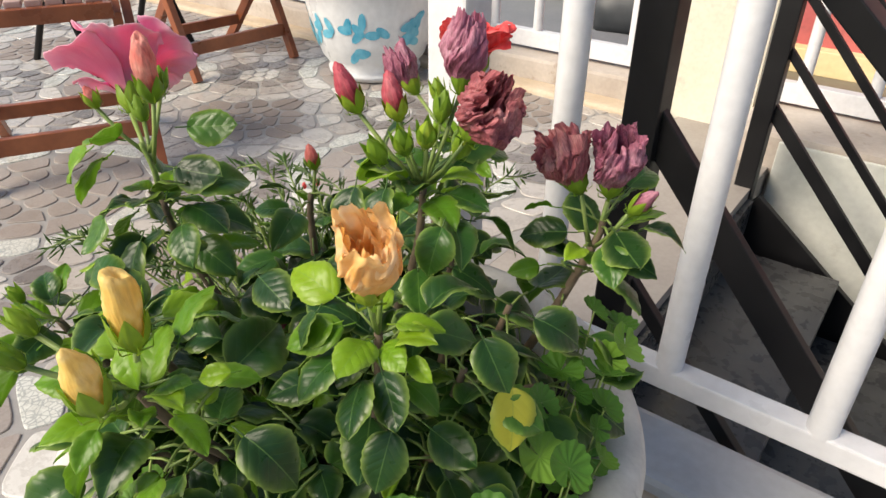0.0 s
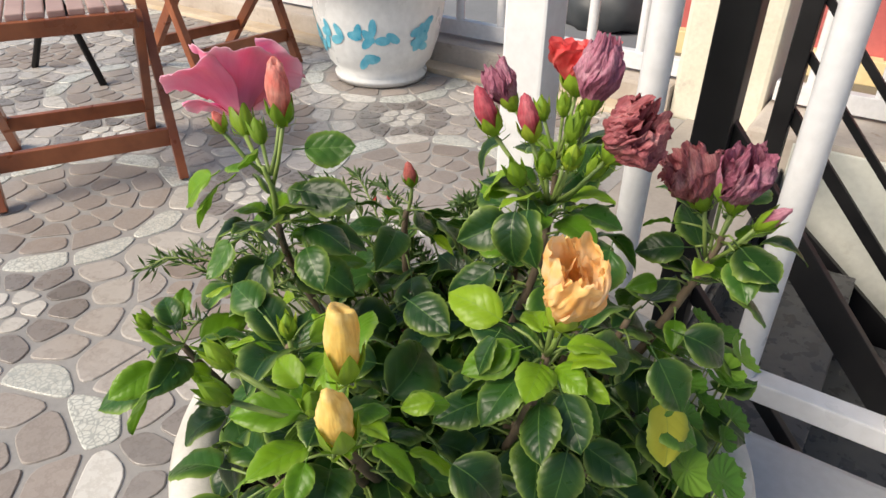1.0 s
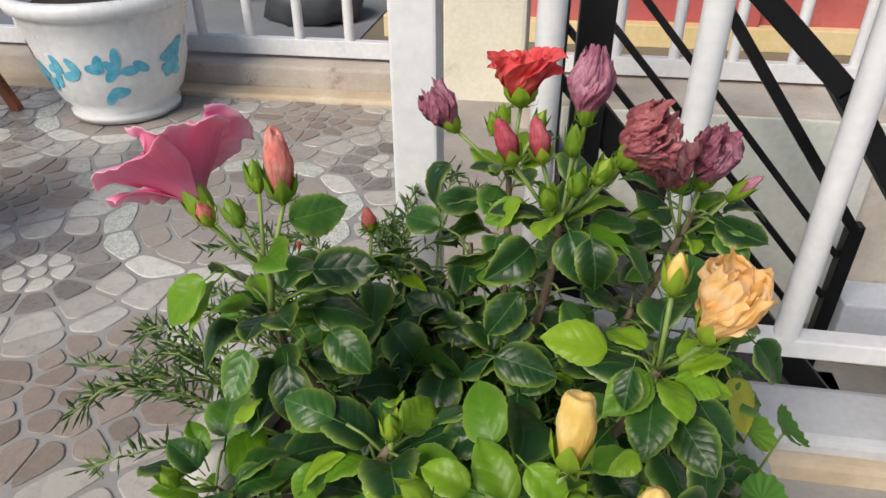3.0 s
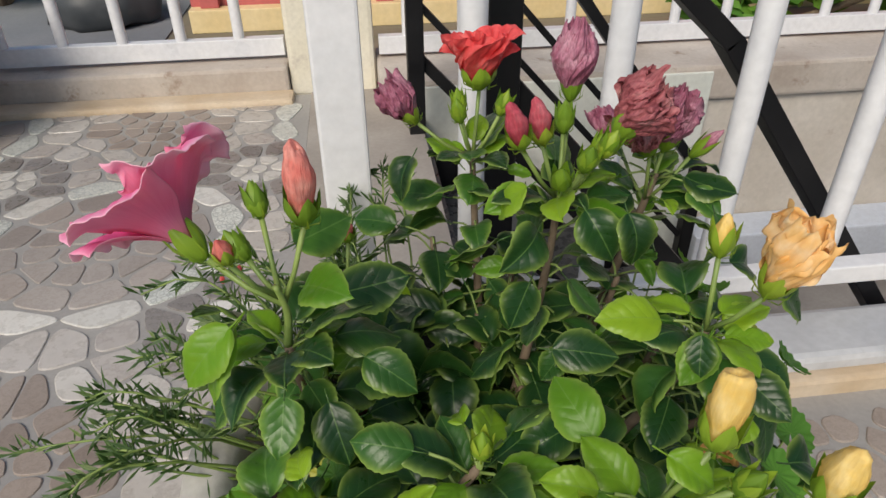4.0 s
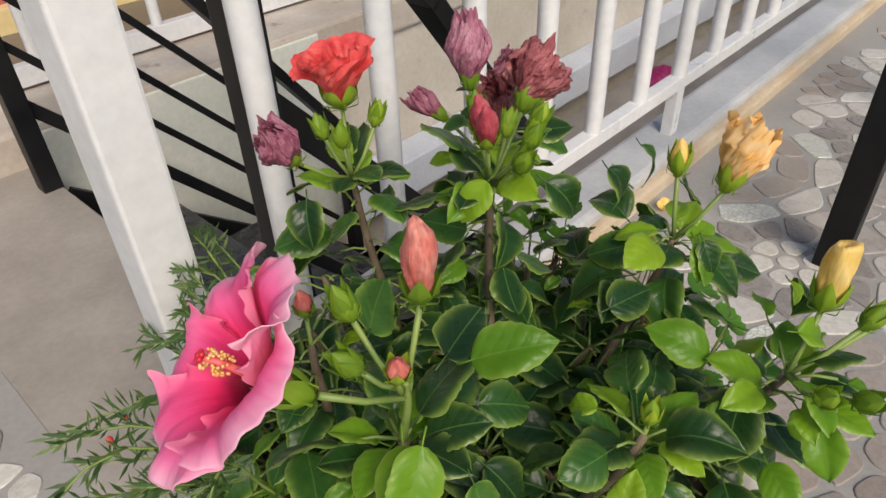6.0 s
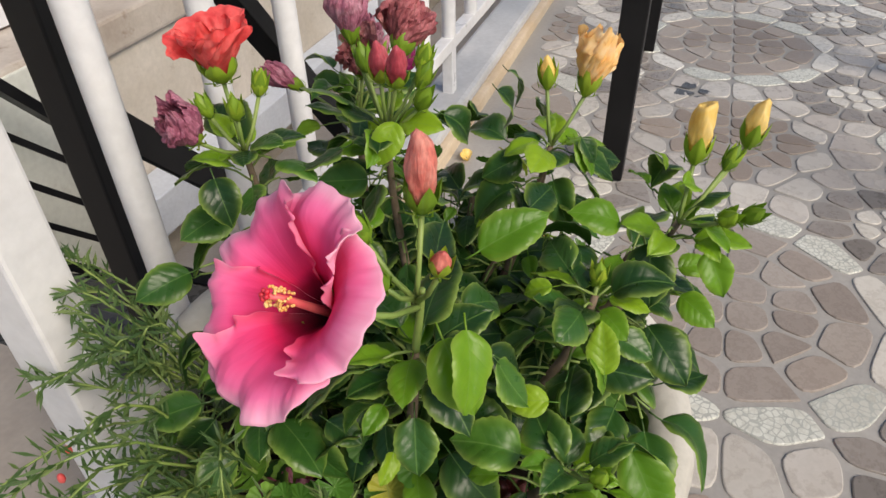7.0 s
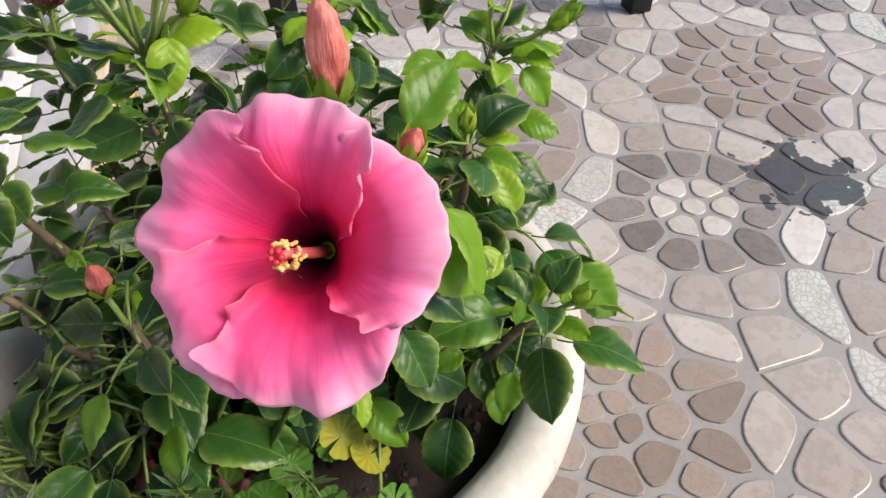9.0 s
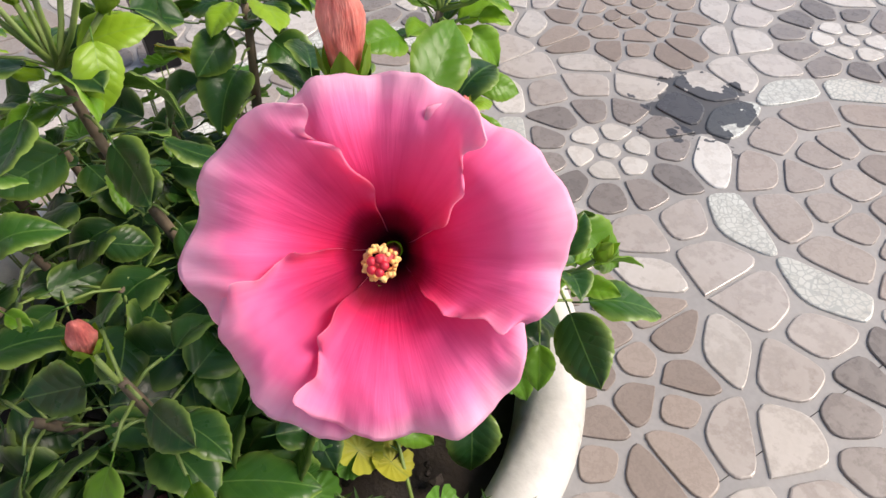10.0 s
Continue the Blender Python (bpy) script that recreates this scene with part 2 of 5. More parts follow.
def petal_material(name, c1, c2, c3, rough=0.55, trans=0.3, fold=600.0, relief=0.0008, streak=0.45):
    """Thin wrinkled petal tissue with streaks that run from the base."""
    m, nt, b = nodes_of(name)
    rnd = piece_random(nt)
    n = noise_tex(nt, 70, 5)
    col = ramp(nt, [(0.25, c1), (0.5, c2), (0.78, c3)], calc(nt, "ADD", calc(nt, "MULTIPLY", n, 0.85), calc(nt, "MULTIPLY", rnd, 0.15)))
    tc = nt.nodes.new("ShaderNodeTexCoord")
    mp = nt.nodes.new("ShaderNodeMapping")
    mp.inputs["Scale"].default_value = (fold, fold, fold * 0.12)
    nt.links.new(tc.outputs["Object"], mp.inputs[0])
    w = nt.nodes.new("ShaderNodeTexNoise")
    w.inputs["Scale"].default_value, w.inputs["Detail"].default_value = 1.0, 2
    nt.links.new(mp.outputs[0], w.inputs["Vector"])
    col = mixc(nt, streak, col, ramp(nt, [(0.35, (0.45, 0.4, 0.42)), (0.6, (1, 1, 1))], w.outputs["Fac"]), "MULTIPLY")
    nt.links.new(col, b.inputs["Base Color"])
    b.inputs["Roughness"].default_value = rough
    bump(nt, b, w.outputs["Fac"], 0.7, relief)
    tr = nt.nodes.new("ShaderNodeBsdfTranslucent")
    nt.links.new(col, tr.inputs["Color"])
    mix = nt.nodes.new("ShaderNodeMixShader")
    mix.inputs[0].default_value = trans
    nt.links.new(b.outputs[0], mix.inputs[1])
    nt.links.new(tr.outputs[0], mix.inputs[2])
    nt.links.new(mix.outputs[0], nt.nodes["Material Output"].inputs["Surface"])
    return m


WILT_PURPLE = petal_material("wilted_mauve", (0.24, 0.04, 0.09), (0.49, 0.17, 0.26), (0.70, 0.40, 0.48), fold=800, streak=0.6, relief=0.0014)
WILT_BROWN = petal_material("wilted_brown_red", (0.25, 0.04, 0.055), (0.52, 0.16, 0.18), (0.72, 0.40, 0.38), fold=800, streak=0.6, relief=0.0014)
WILT_ORANGE = petal_material("wilted_orange", (0.84, 0.42, 0.08), (0.94, 0.60, 0.24), (0.97, 0.80, 0.54), fold=240, streak=0.12)
RED_PETAL = petal_material("red_petal", (0.66, 0.03, 0.04), (0.84, 0.11, 0.11), (0.90, 0.28, 0.25), fold=260, streak=0.2)
CORAL_BUD = petal_material("coral_bud", (0.60, 0.09, 0.09), (0.78, 0.23, 0.19), (0.90, 0.48, 0.40), fold=520, streak=0.45, relief=0.0016)
RED_BUD = petal_material("red_bud", (0.42, 0.03, 0.06), (0.62, 0.10, 0.14), (0.80, 0.30, 0.33), fold=520, relief=0.0016)
YELLOW_BUD = petal_material("yellow_bud", (0.84, 0.50, 0.09), (0.92, 0.66, 0.19), (0.95, 0.80, 0.42), fold=320, streak=0.22, relief=0.0014)


def pink_petal_material(name, stops):
    m, nt, b = nodes_of(name)
    tc = nt.nodes.new("ShaderNodeTexCoord")
    sep = nt.nodes.new("ShaderNodeSeparateXYZ")
    nt.links.new(tc.outputs["Object"], sep.inputs[0])
    r = calc(nt, "SQRT", calc(nt, "ADD", calc(nt, "POWER", sep.outputs[0], 2.0), calc(nt, "POWER", sep.outputs[1], 2.0)))
    n = noise_tex(nt, 45, 4)
    patch = noise_tex(nt, 20, 3)
    rr = calc(nt, "ADD", calc(nt, "MULTIPLY", r, 1 / 0.060), calc(nt, "ADD", calc(nt, "MULTIPLY", calc(nt, "SUBTRACT", n, 0.5), 0.16), calc(nt, "MULTIPLY", calc(nt, "SUBTRACT", patch, 0.5), 0.42)))
    col = ramp(nt, stops, rr)
    rim = nt.nodes.new("ShaderNodeAttribute")
    rim.attribute_name = "rim"
    col = mixc(nt, calc(nt, "MULTIPLY", rim.outputs["Fac"], 0.4), col, (0.97, 0.68, 0.78))
    # fine rays that run out from the throat
    ang = calc(nt, "ARCTAN2", sep.outputs[1], sep.outputs[0])
    ray = nt.nodes.new("ShaderNodeTexNoise")
    ray.noise_dimensions = "2D"
    cx = nt.nodes.new("ShaderNodeCombineXYZ")
    nt.links.new(calc(nt, "MULTIPLY", ang, 16.0), cx.inputs[0])
    nt.links.new(calc(nt, "MULTIPLY", r, 40.0), cx.inputs[1])
    nt.links.new(cx.outputs[0], ray.inputs["Vector"])
    ray.inputs["Scale"].default_value, ray.inputs["Detail"].default_value = 1.0, 3
    col = mixc(nt, 0.2, col, ramp(nt, [(0.35, (0.90, 0.62, 0.74)), (0.6, (1, 1, 1))], ray.outputs["Fac"]), "MULTIPLY")
    nt.links.new(col, b.inputs["Base Color"])
    b.inputs["Roughness"].default_value = 0.6
    b.inputs["Specular IOR Level"].default_value = 0.25
    bump(nt, b, ray.outputs["Fac"], 0.3, 0.0012)
    tr = nt.nodes.new("ShaderNodeBsdfTranslucent")
    nt.links.new(col, tr.inputs["Color"])
    mix = nt.nodes.new("ShaderNodeMixShader")
    mix.inputs[0].default_value = 0.42
    nt.links.new(b.outputs[0], mix.inputs[1])
    nt.links.new(tr.outputs[0], mix.inputs[2])
    nt.links.new(mix.outputs[0], nt.nodes["Material Output"].inputs["Surface"])
    return m


PINK = pink_petal_material("pink_petal", [(0.09, (0.06, 0.0, 0.008)), (0.22, (0.36, 0.004, 0.045)), (0.32, (0.84, 0.03, 0.17)), (0.52, (0.94, 0.10, 0.33)), (0.78, (0.96, 0.23, 0.50)), (0.98, (0.97, 0.50, 0.71))])
PINK_BACK = pink_petal_material("pink_petal_back", [(0.09, (0.84, 0.36, 0.40)), (0.22, (0.92, 0.24, 0.42)), (0.32, (0.95, 0.24, 0.44)), (0.52, (0.97, 0.32, 0.54)), (0.78, (0.98, 0.46, 0.63)), (0.98, (0.98, 0.66, 0.74))])
POLLEN = surface("pollen", (0.80, 0.42, 0.10), (0.88, 0.60, 0.25), 200, 0.7, fine=900, relief=0.0006)
STIGMA_RED = surface("stigma_red", (0.50, 0.01, 0.03), (0.65, 0.03, 0.06), 200, 0.5, fine=900, relief=0.0003)
STYLE_PINK = surface("style_pink", (0.74, 0.07, 0.11), (0.82, 0.20, 0.18), 100, 0.5, fine=600, relief=0.0003)


# ---- mesh helpers ----
def mesh_of(name, bm, material, smooth=True):
    me = bpy.data.meshes.new(name)
    bm.to_mesh(me)
    bm.free()
    me.materials.append(material)
    if smooth:
        me.polygons.foreach_set("use_smooth", [True] * len(me.polygons))
    return me


def part(name, bm, material, parent, label="", smooth=True):
    ob = new(name, mesh_of(name, bm, material, smooth))
    ob.parent = parent
    return tagged(ob, label)


def box(bm, lo, hi, bevel=0.0):
    v = [bm.verts.new((x, y, z)) for x in (lo[0], hi[0]) for y in (lo[1], hi[1]) for z in (lo[2], hi[2])]
    fs = [bm.faces.new([v[i] for i in q]) for q in ((0, 1, 3, 2), (4, 6, 7, 5), (0, 4, 5, 1), (2, 3, 7, 6), (0, 2, 6, 4), (1, 5, 7, 3))]
    if bevel:
        edges = list({e for f in fs for e in f.edges})
        bmesh.ops.bevel(bm, geom=edges, offset=bevel, segments=2, profile=0.6, affect="EDGES")
    return bm


def block(lo, hi, bevel=0.004):
    return box(bmesh.new(), lo, hi, bevel)


def tube(bm, pts, radii, sides=8, caps=True):
    """A tube through pts with a radius for each."""
    pts = [Vector(p) for p in pts]
    rings, ref = [], None
    for i, p in enumerate(pts):
        d = (pts[min(i + 1, len(pts) - 1)] - pts[max(i - 1, 0)]).normalized()
        if ref is None:
            ref = d.orthogonal().normalized()
        ref = (ref - d * ref.dot(d)).normalized()
        s = d.cross(ref)
        r = radii[i] if isinstance(radii, (list, tuple)) else radii
        rings.append([bm.verts.new(p + (ref * math.cos(a) + s * math.sin(a)) * r) for a in (2 * math.pi * k / sides for k in range(sides))])
    for a, b in zip(rings, rings[1:]):
        for k in range(sides):
            bm.faces.new((a[k], a[(k + 1) % sides], b[(k + 1) % sides], b[k]))
    if caps:
        bm.faces.new(rings[0][::-1])
        bm.faces.new(rings[-1])
    return bm


def bar(a, b, w, h, bevel=0.002):
    """A straight bar of rectangular section from a to b; h is its size in the upright plane."""
    a, b = Vector(a), Vector(b)
    d = b - a
    bm = block((0, -w / 2, -h / 2), (d.length, w / 2, h / 2), bevel)
    x = d.normalized()
    y = Vector((0, 0, 1)).cross(x)
    y = y.normalized() if y.length > 1e-4 else Vector((0, 1, 0))
    z = x.cross(y)
    m = Matrix((x, y, z)).transposed().to_4x4()
    bmesh.ops.transform(bm, matrix=Matrix.Translation(a) @ m, verts=bm.verts)
    return bm


def lathe(bm, profile, sides=24, wobble=None):
    rings = []
    for i, (r, z) in enumerate(profile):
        ring = []
        for k in range(sides):
            a = 2 * math.pi * k / sides
            rr, zz = (r, z) if wobble is None else wobble(r, z, a, i)
            ring.append(bm.verts.new((rr * math.cos(a), rr * math.sin(a), zz)))
        rings.append(ring)
    for a, b in zip(rings, rings[1:]):
        for k in range(sides):
            bm.faces.new((a[k], a[(k + 1) % sides], b[(k + 1) % sides], b[k]))
    return rings


def empty(name, label, category, at=(0, 0, 0), group="", kind=""):
    ob = new(name)
    ob.location = at
    ob.empty_display_size = 0.05
    return tagged(ob, label, category, group, kind)


def axis_pose(at, axis, spin=0.0):
    """The pose at a place whose z axis points along axis."""
    q = Vector(axis).normalized().to_track_quat("Z", "Y")
    return Matrix.Translation(at) @ q.to_matrix().to_4x4() @ Matrix.Rotation(spin, 4, "Z")


# ---- terrace structure ----
def structure(name, bm, material, label, parent=None, smooth=False):
    ob = new(name, mesh_of(name, bm, material, smooth))
    return tagged(ob, label, name.split("_")[0], kind="structure")


TILE, TX, TY = 0.6, 0.0, -0.69
structure("ground", block((-60, -60, -1.2), (60, 60, -1.0), 0), EARTH, "bare earth ground beyond the terrace far below the railing")
structure("road", block((-14, 2.6, -1.02), (-1.7, 40, -0.985), 0), ROAD, "grey cement lane running past the terrace")
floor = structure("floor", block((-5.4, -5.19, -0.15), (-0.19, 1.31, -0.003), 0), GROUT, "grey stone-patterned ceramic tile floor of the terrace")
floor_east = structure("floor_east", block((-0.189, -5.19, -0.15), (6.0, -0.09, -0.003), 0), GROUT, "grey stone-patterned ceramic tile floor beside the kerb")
structure("landing", block((-0.1895, 0.02, -0.15), (0.13, 1.36, -0.0035), 0.0), LANDING, "plain grey cement landing at the stair head")
# kerb under the white railing
structure("kerb_near", block((-0.12, -0.068, -0.75), (6.0, 0.045, 0.055), 0.012), KERB_WHITE, "whitewashed kerb below the white railing")
structure("kerb_edge", block((0.1, -0.092, -0.02), (6.0, -0.066, 0.03), 0.008), TAN_EDGE, "tan cement edge along the foot of the kerb")
# far parapet kerb
structure("kerb_far", block((-5.4, 1.31, -0.9), (-0.252, 1.50, 0.088), 0.012), KERB, "weathered cement kerb carrying the far railing")
structure("kerb_fillet", block((-5.4, 1.225, -0.02), (-0.24, 1.312, 0.018), 0.012), TAN_EDGE, "tan cement fillet along the foot of the far kerb")
structure("kerb_stair", block((0.02, 1.12, -0.02), (6.0, 1.46, 0.09), 0.012), KERB, "weathered cement kerb above the stairwell")
# stairwell
structure("wall_stair", block((0.02, 1.14, -1.0), (6.0, 1.44, -0.022), 0.004), BEIGE_WALL, "stained beige plaster wall of the stairwell")
structure("wall_panel", block((0.14, 1.112, -0.62), (1.02, 1.138, 0.072), 0.004), PALE_WALL, "pale painted panel on the stairwell wall")
structure("ledge", block((1.02, 1.0, -0.6), (6.0, 1.138, -0.45), 0.008), BLUE_LEDGE, "bluish whitewashed ledge at the foot of the wall")
structure("stairwell_floor", block((0.1, 0.05, -0.9), (6.0, 1.0, -0.68), 0), LANDING, "grey cement floor of the lower landing")
structure("wall_terrace_end", block((-0.19, 1.36, -1.0), (0.02, 1.44, -0.02), 0), BEIGE_WALL, "beige plaster wall end below the column")
column = structure("column", block((-0.25, 1.33, -0.02), (0.015, 1.60, 3.2), 0.014), CREAM, "cream plastered square column at the parapet")

stair = empty("staircase", "dark granite steps going down between black steel stringers", "stairs", (0.13, 0.5, 0), kind="structure")
for k in range(4):
    x, z = 0.13 + 0.22 * k, -0.17 * (k + 1)
    b = block((x, 0.1, z - 0.03), (x + 0.25, 0.96, z), 0.004)
    bmesh.ops.translate(b, verts=b.verts, vec=(-0.13, -0.5, 0))
    part("tread", b, GRANITE, stair, smooth=False)
    b = block((x + 0.0, 0.1, z), (x + 0.015, 0.96, z + 0.14), 0.001)
    bmesh.ops.translate(b, verts=b.verts, vec=(-0.13, -0.5, 0))
    part("riser", b, GRANITE, stair, smooth=False)
for y in (0.086, 0.985):
    b = bar((0.10, y, -0.09), (1.08, y, -0.86), 0.02, 0.17)
    bmesh.ops.translate(b, verts=b.verts, vec=(-0.13, -0.5, 0))
    part("stringer", b, BLACK_STEEL, stair, smooth=False)


def stair_rail(y, x0, near):
    """Black steel guard of the stair: newel, sloping flat handrail, slanting bars and foot newel."""
    rail = empty("stair_railing", "black painted steel stair railing with slanting parallel bars", "railing", (x0, y, 0), "stair railings", "structure")
    def put(name, b, label=""):
        bmesh.ops.translate(b, verts=b.verts, vec=(-x0, -y, 0))
        part(name, b, BLACK_STEEL, rail, label, smooth=False)
    put("newel", block((x0 - 0.022, y - 0.022, -0.12), (x0 + 0.022, y + 0.022, 1.02), 0.003))
    kx, kz = x0 + 0.305, 0.50
    put("handrail", bar((x0 - 0.01, y, kz + 0.275), (kx, y, kz), 0.05, 0.026), "flat steel handrail")
    put("handrail", bar((kx - 0.004, y, kz + 0.004), (x0 + 0.85, y, -0.19), 0.05, 0.028), "flat steel handrail")
    slope = -1.12 if near else -1.08
    for z, h in (((0.46, 0.042), (0.24, 0.02)) if near else ((0.62, 0.018), (0.48, 0.018), (0.35, 0.018), (0.21, 0.03))):
        end = min(0.83, (z + 0.5) / -slope)
        put("slanting_bar", bar((x0, y, z), (x0 + end, y, z + slope * end), 0.016, h))
    put("foot_newel", block((x0 + 0.83, y - 0.02, -0.85), (x0 + 0.87, y + 0.02, -0.17), 0.003))
    return rail


stair_rail(0.086, 0.15, True)
stair_rail(0.985, 0.112, False)

# white railing beside the pot
rail = empty("white_railing", "white painted steel railing of round bars on the kerb", "railing", (-0.063, -0.018, 0), "white railings", "structure")


def rail_part(name, b, label="", smooth=True):
    bmesh.ops.translate(b, verts=b.verts, vec=(0.063, 0.018, 0))
    part(name, b, WHITE_PAINT, rail, label, smooth)


rail_part("corner_post", block((-0.083, -0.044, 0.0), (-0.028, 0.011, 1.05), 0.004), "square white corner post", False)
rail_part("lower_rail", block((-0.037, -0.032, 0.165), (5.9, -0.002, 0.195), 0.003), smooth=False)
rail_part("top_rail", block((-0.037, -0.040, 0.98), (5.9, 0.006, 1.02), 0.006), smooth=False)
for k in range(30):
    x = 0.096 + 0.1722 * k
    b = tube(bmesh.new(), [(x, -0.017, 0.19), (x, -0.017, 0.985)], 0.0165, 16, False)
    rail_part("bar", b)
for x in (1.13, 2.5, 3.9, 5.2):
    rail_part("foot", block((x - 0.016, -0.03, 0.05), (x + 0.016, -0.004, 0.168), 0.002), smooth=False)

# far railing on the parapet, on both sides of the column
def far_railing(x0, x1, y, label):
    r = empty("white_railing", label, "railing", (x0, y, 0.088), "white railings", "structure")
    def put(name, b, smooth=True):
        bmesh.ops.translate(b, verts=b.verts, vec=(-x0, -y, -0.088))
        part(name, b, WHITE_PAINT, r, "", smooth)
    put("lower_rail", block((x0, y - 0.018, 0.10), (x1, y + 0.018, 0.155), 0.003), False)
    put("top_rail", block((x0, y - 0.02, 0.96), (x1, y + 0.02, 1.0), 0.005), False)
    n = int((x1 - x0) / 0.172)
    for k in range(n):
        x = x0 + 0.09 + k * 0.172
        put("bar", tube(bmesh.new(), [(x, y, 0.15), (x, y, 0.97)], 0.0165, 12, False))
    return r


far_railing(-5.3, -0.26, 1.40, "white painted steel railing on the cement parapet")
far_railing(0.03, 5.9, 1.36, "white painted steel railing above the stairwell")

# ---- neighbours beyond the railing ----
house = empty("house", "neighbouring house with red wall and yellow base", "house", (1.5, 5.6, -1))
def house_part(name, lo, hi, mat, label=""):
    b = block(lo, hi, 0.01)
    bmesh.ops.translate(b, verts=b.verts, vec=(-1.5, -5.6, 1))
    return part(name, b, mat, house, label, False)
house_part("wall", (-1.5, 5.75, -1), (9, 6.0, 2.6), RED_WALL, "red painted wall")
house_part("base", (-1.5, 5.6, -1), (9, 5.75, -0.8), YELLOW_WALL, "yellow painted base ledge")
for k in range(6):
    x = -1.4 + 1.55 * k
    house_part("pilaster", (x, 5.66, -0.8), (x + 0.16, 5.75, 2.6), RED_WALL)
    house_part("window", (x + 0.55, 5.72, 0.1), (x + 1.25, 5.749, 1.2), CAR_DARK, "dark window")
house_part("roof", (-1.8, 5.3, 2.6), (9.3, 9, 2.8), YELLOW_WALL)
tarp = bmesh.new()
bmesh.ops.create_icosphere(tarp, subdivisions=3, radius=1.0)
for v in tarp.verts:
    n = noise.noise(v.co * 2.3)
    v.co = Vector((v.co.x * 0.5, v.co.y * 0.4, max(v.co.z, -0.4) * 0.38)) * (1 + 0.18 * n)
covered = new("tarpaulin", mesh_of("tarpaulin", tarp, CAR_DARK))
covered.location = (-2.35, 6.1, -0.83)
tagged(covered, "heap under a dark grey cover beside the lane", "heap")


def leaf_clumps(name, spots, size, count, material, label, category):
    """A rough shrub: a short trunk and many small leaves in uneven clumps."""
    root = empty(name, label, category, spots[0][:2] + (-1.0,))
    o = Vector(spots[0][:2] + (-1.0,))
    tb = bmesh.new()
    for s in spots:
        tube(tb, [(0, 0, 0), (Vector(s) - o) * 0.6 + Vector((0.05, 0, 0)), Vector(s) - o], [0.05, 0.03, 0.012], 6)
    part("trunk", tb, STEM_BARK, root)
    bm = bmesh.new()
    rng = random.Random(5)
    for k in range(count):
        c = Vector(rng.choice(spots)) - o
        d = Vector((rng.gauss(0, 1), rng.gauss(0, 1), rng.gauss(0, 1)))
        p = c + d.normalized() * size * rng.random() ** 0.4
        u = Vector((rng.gauss(0, 1), rng.gauss(0, 1), rng.gauss(0, 0.5))).normalized()
        w = u.orthogonal().normalized()
        L = rng.uniform(0.06, 0.13)
        bm.faces.new([bm.verts.new(p + q) for q in (u * -L, w * L * 0.4, u * L, w * -L * 0.4)])
    crown = part("crown", bm, material, root, smooth=False)
    tagged(crown, kind="stuff")
    return root


leaf_clumps("shrub", [(-3.6, 6.9, -0.3), (-4.3, 7.6, 0.0), (-3.0, 7.9, -0.2)], 0.55, 1500, LEAF_ROUND, "green leafy shrub beside the lane", "shrub")
leaf_clumps("shrub", [(-1.9, 7.4, -0.2), (-1.7, 8.0, 0.2)], 0.5, 900, LEAF_ROUND, "green leafy shrub near the house corner", "shrub")
leaf_clumps("shrub", [(3.0, 4.6, -0.5), (3.9, 4.8, -0.3), (4.8, 4.7, -0.5)], 0.5, 1400, LEAF_ROUND, "dense dark green shrub before the red wall", "shrub")


rag = bmesh.new()
bmesh.ops.create_icosphere(rag, subdivisions=3, radius=1.0)
for v in rag.verts:
    v.co = Vector((v.co.x * 0.11, v.co.y * 0.09, max(v.co.z, -0.5) * 0.075)) * (1 + 0.4 * noise.noise(v.co * 2.1))
cloth = new("cloth", mesh_of("cloth", rag, petal_material("magenta_cloth", (0.35, 0.01, 0.12), (0.5, 0.03, 0.2), (0.6, 0.08, 0.3), fold=60)))
cloth.location = (2.9, 0.82, -0.645)
tagged(cloth, "crumpled magenta cloth lying on the lower floor", "cloth")


# ---- furniture ----
def folding_chair(at, turn, label):
    """Slatted folding chair; local x is to the sitter's right, y ahead."""
    c = empty("folding_chair", label, "chair", at, "folding chairs")
    c.rotation_euler = (0, 0, radians(turn))
    w, h = 0.20, 0.40
    for s in (-1, 1):
        part("front_leg", bar((s * w, 0.20, 0.0), (s * w, -0.17, 0.86), 0.022, 0.034), WOOD, c, smooth=False)
        part("rear_leg", bar((s * (w - 0.026), -0.20, 0.0), (s * (w - 0.026), 0.19, h), 0.022, 0.034), WOOD, c, smooth=False)
        part("seat_side", bar((s * (w - 0.052), -0.19, h), (s * (w - 0.052), 0.22, h), 0.022, 0.032), WOOD, c, smooth=False)
    part("front_stretcher", bar((-w, 0.157, 0.10), (w, 0.157, 0.10), 0.02, 0.042), WOOD, c, smooth=False)
    part("rear_stretcher", bar((-w + 0.02, -0.10, 0.10), (w - 0.02, -0.10, 0.10), 0.02, 0.036), WOOD, c, smooth=False)
    part("seat_front", bar((-w + 0.03, 0.225, h), (w - 0.03, 0.225, h), 0.02, 0.034), WOOD, c, smooth=False)
    for k in range(8):
        x = -0.135 + 0.0386 * k
        part("seat_slat", block((x - 0.0165, -0.19, h + 0.016), (x + 0.0165, 0.215, h + 0.03), 0.003), WOOD_SEAT, c, smooth=False)
    for k in range(2):
        z = 0.66 + 0.12 * k
        y = 0.2 - 0.37 * z / 0.86
        part("back_slat", bar((-w + 0.01, y, z), (w - 0.01, y, z), 0.016, 0.06), WOOD, c, smooth=False)
    return c


folding_chair((-1.36, 0.07, 0), -118, "reddish-brown varnished wooden folding chair with slatted seat")
folding_chair((-1.769, 0.84, 0), -95.8, "reddish-brown varnished wooden folding chair near the parapet")

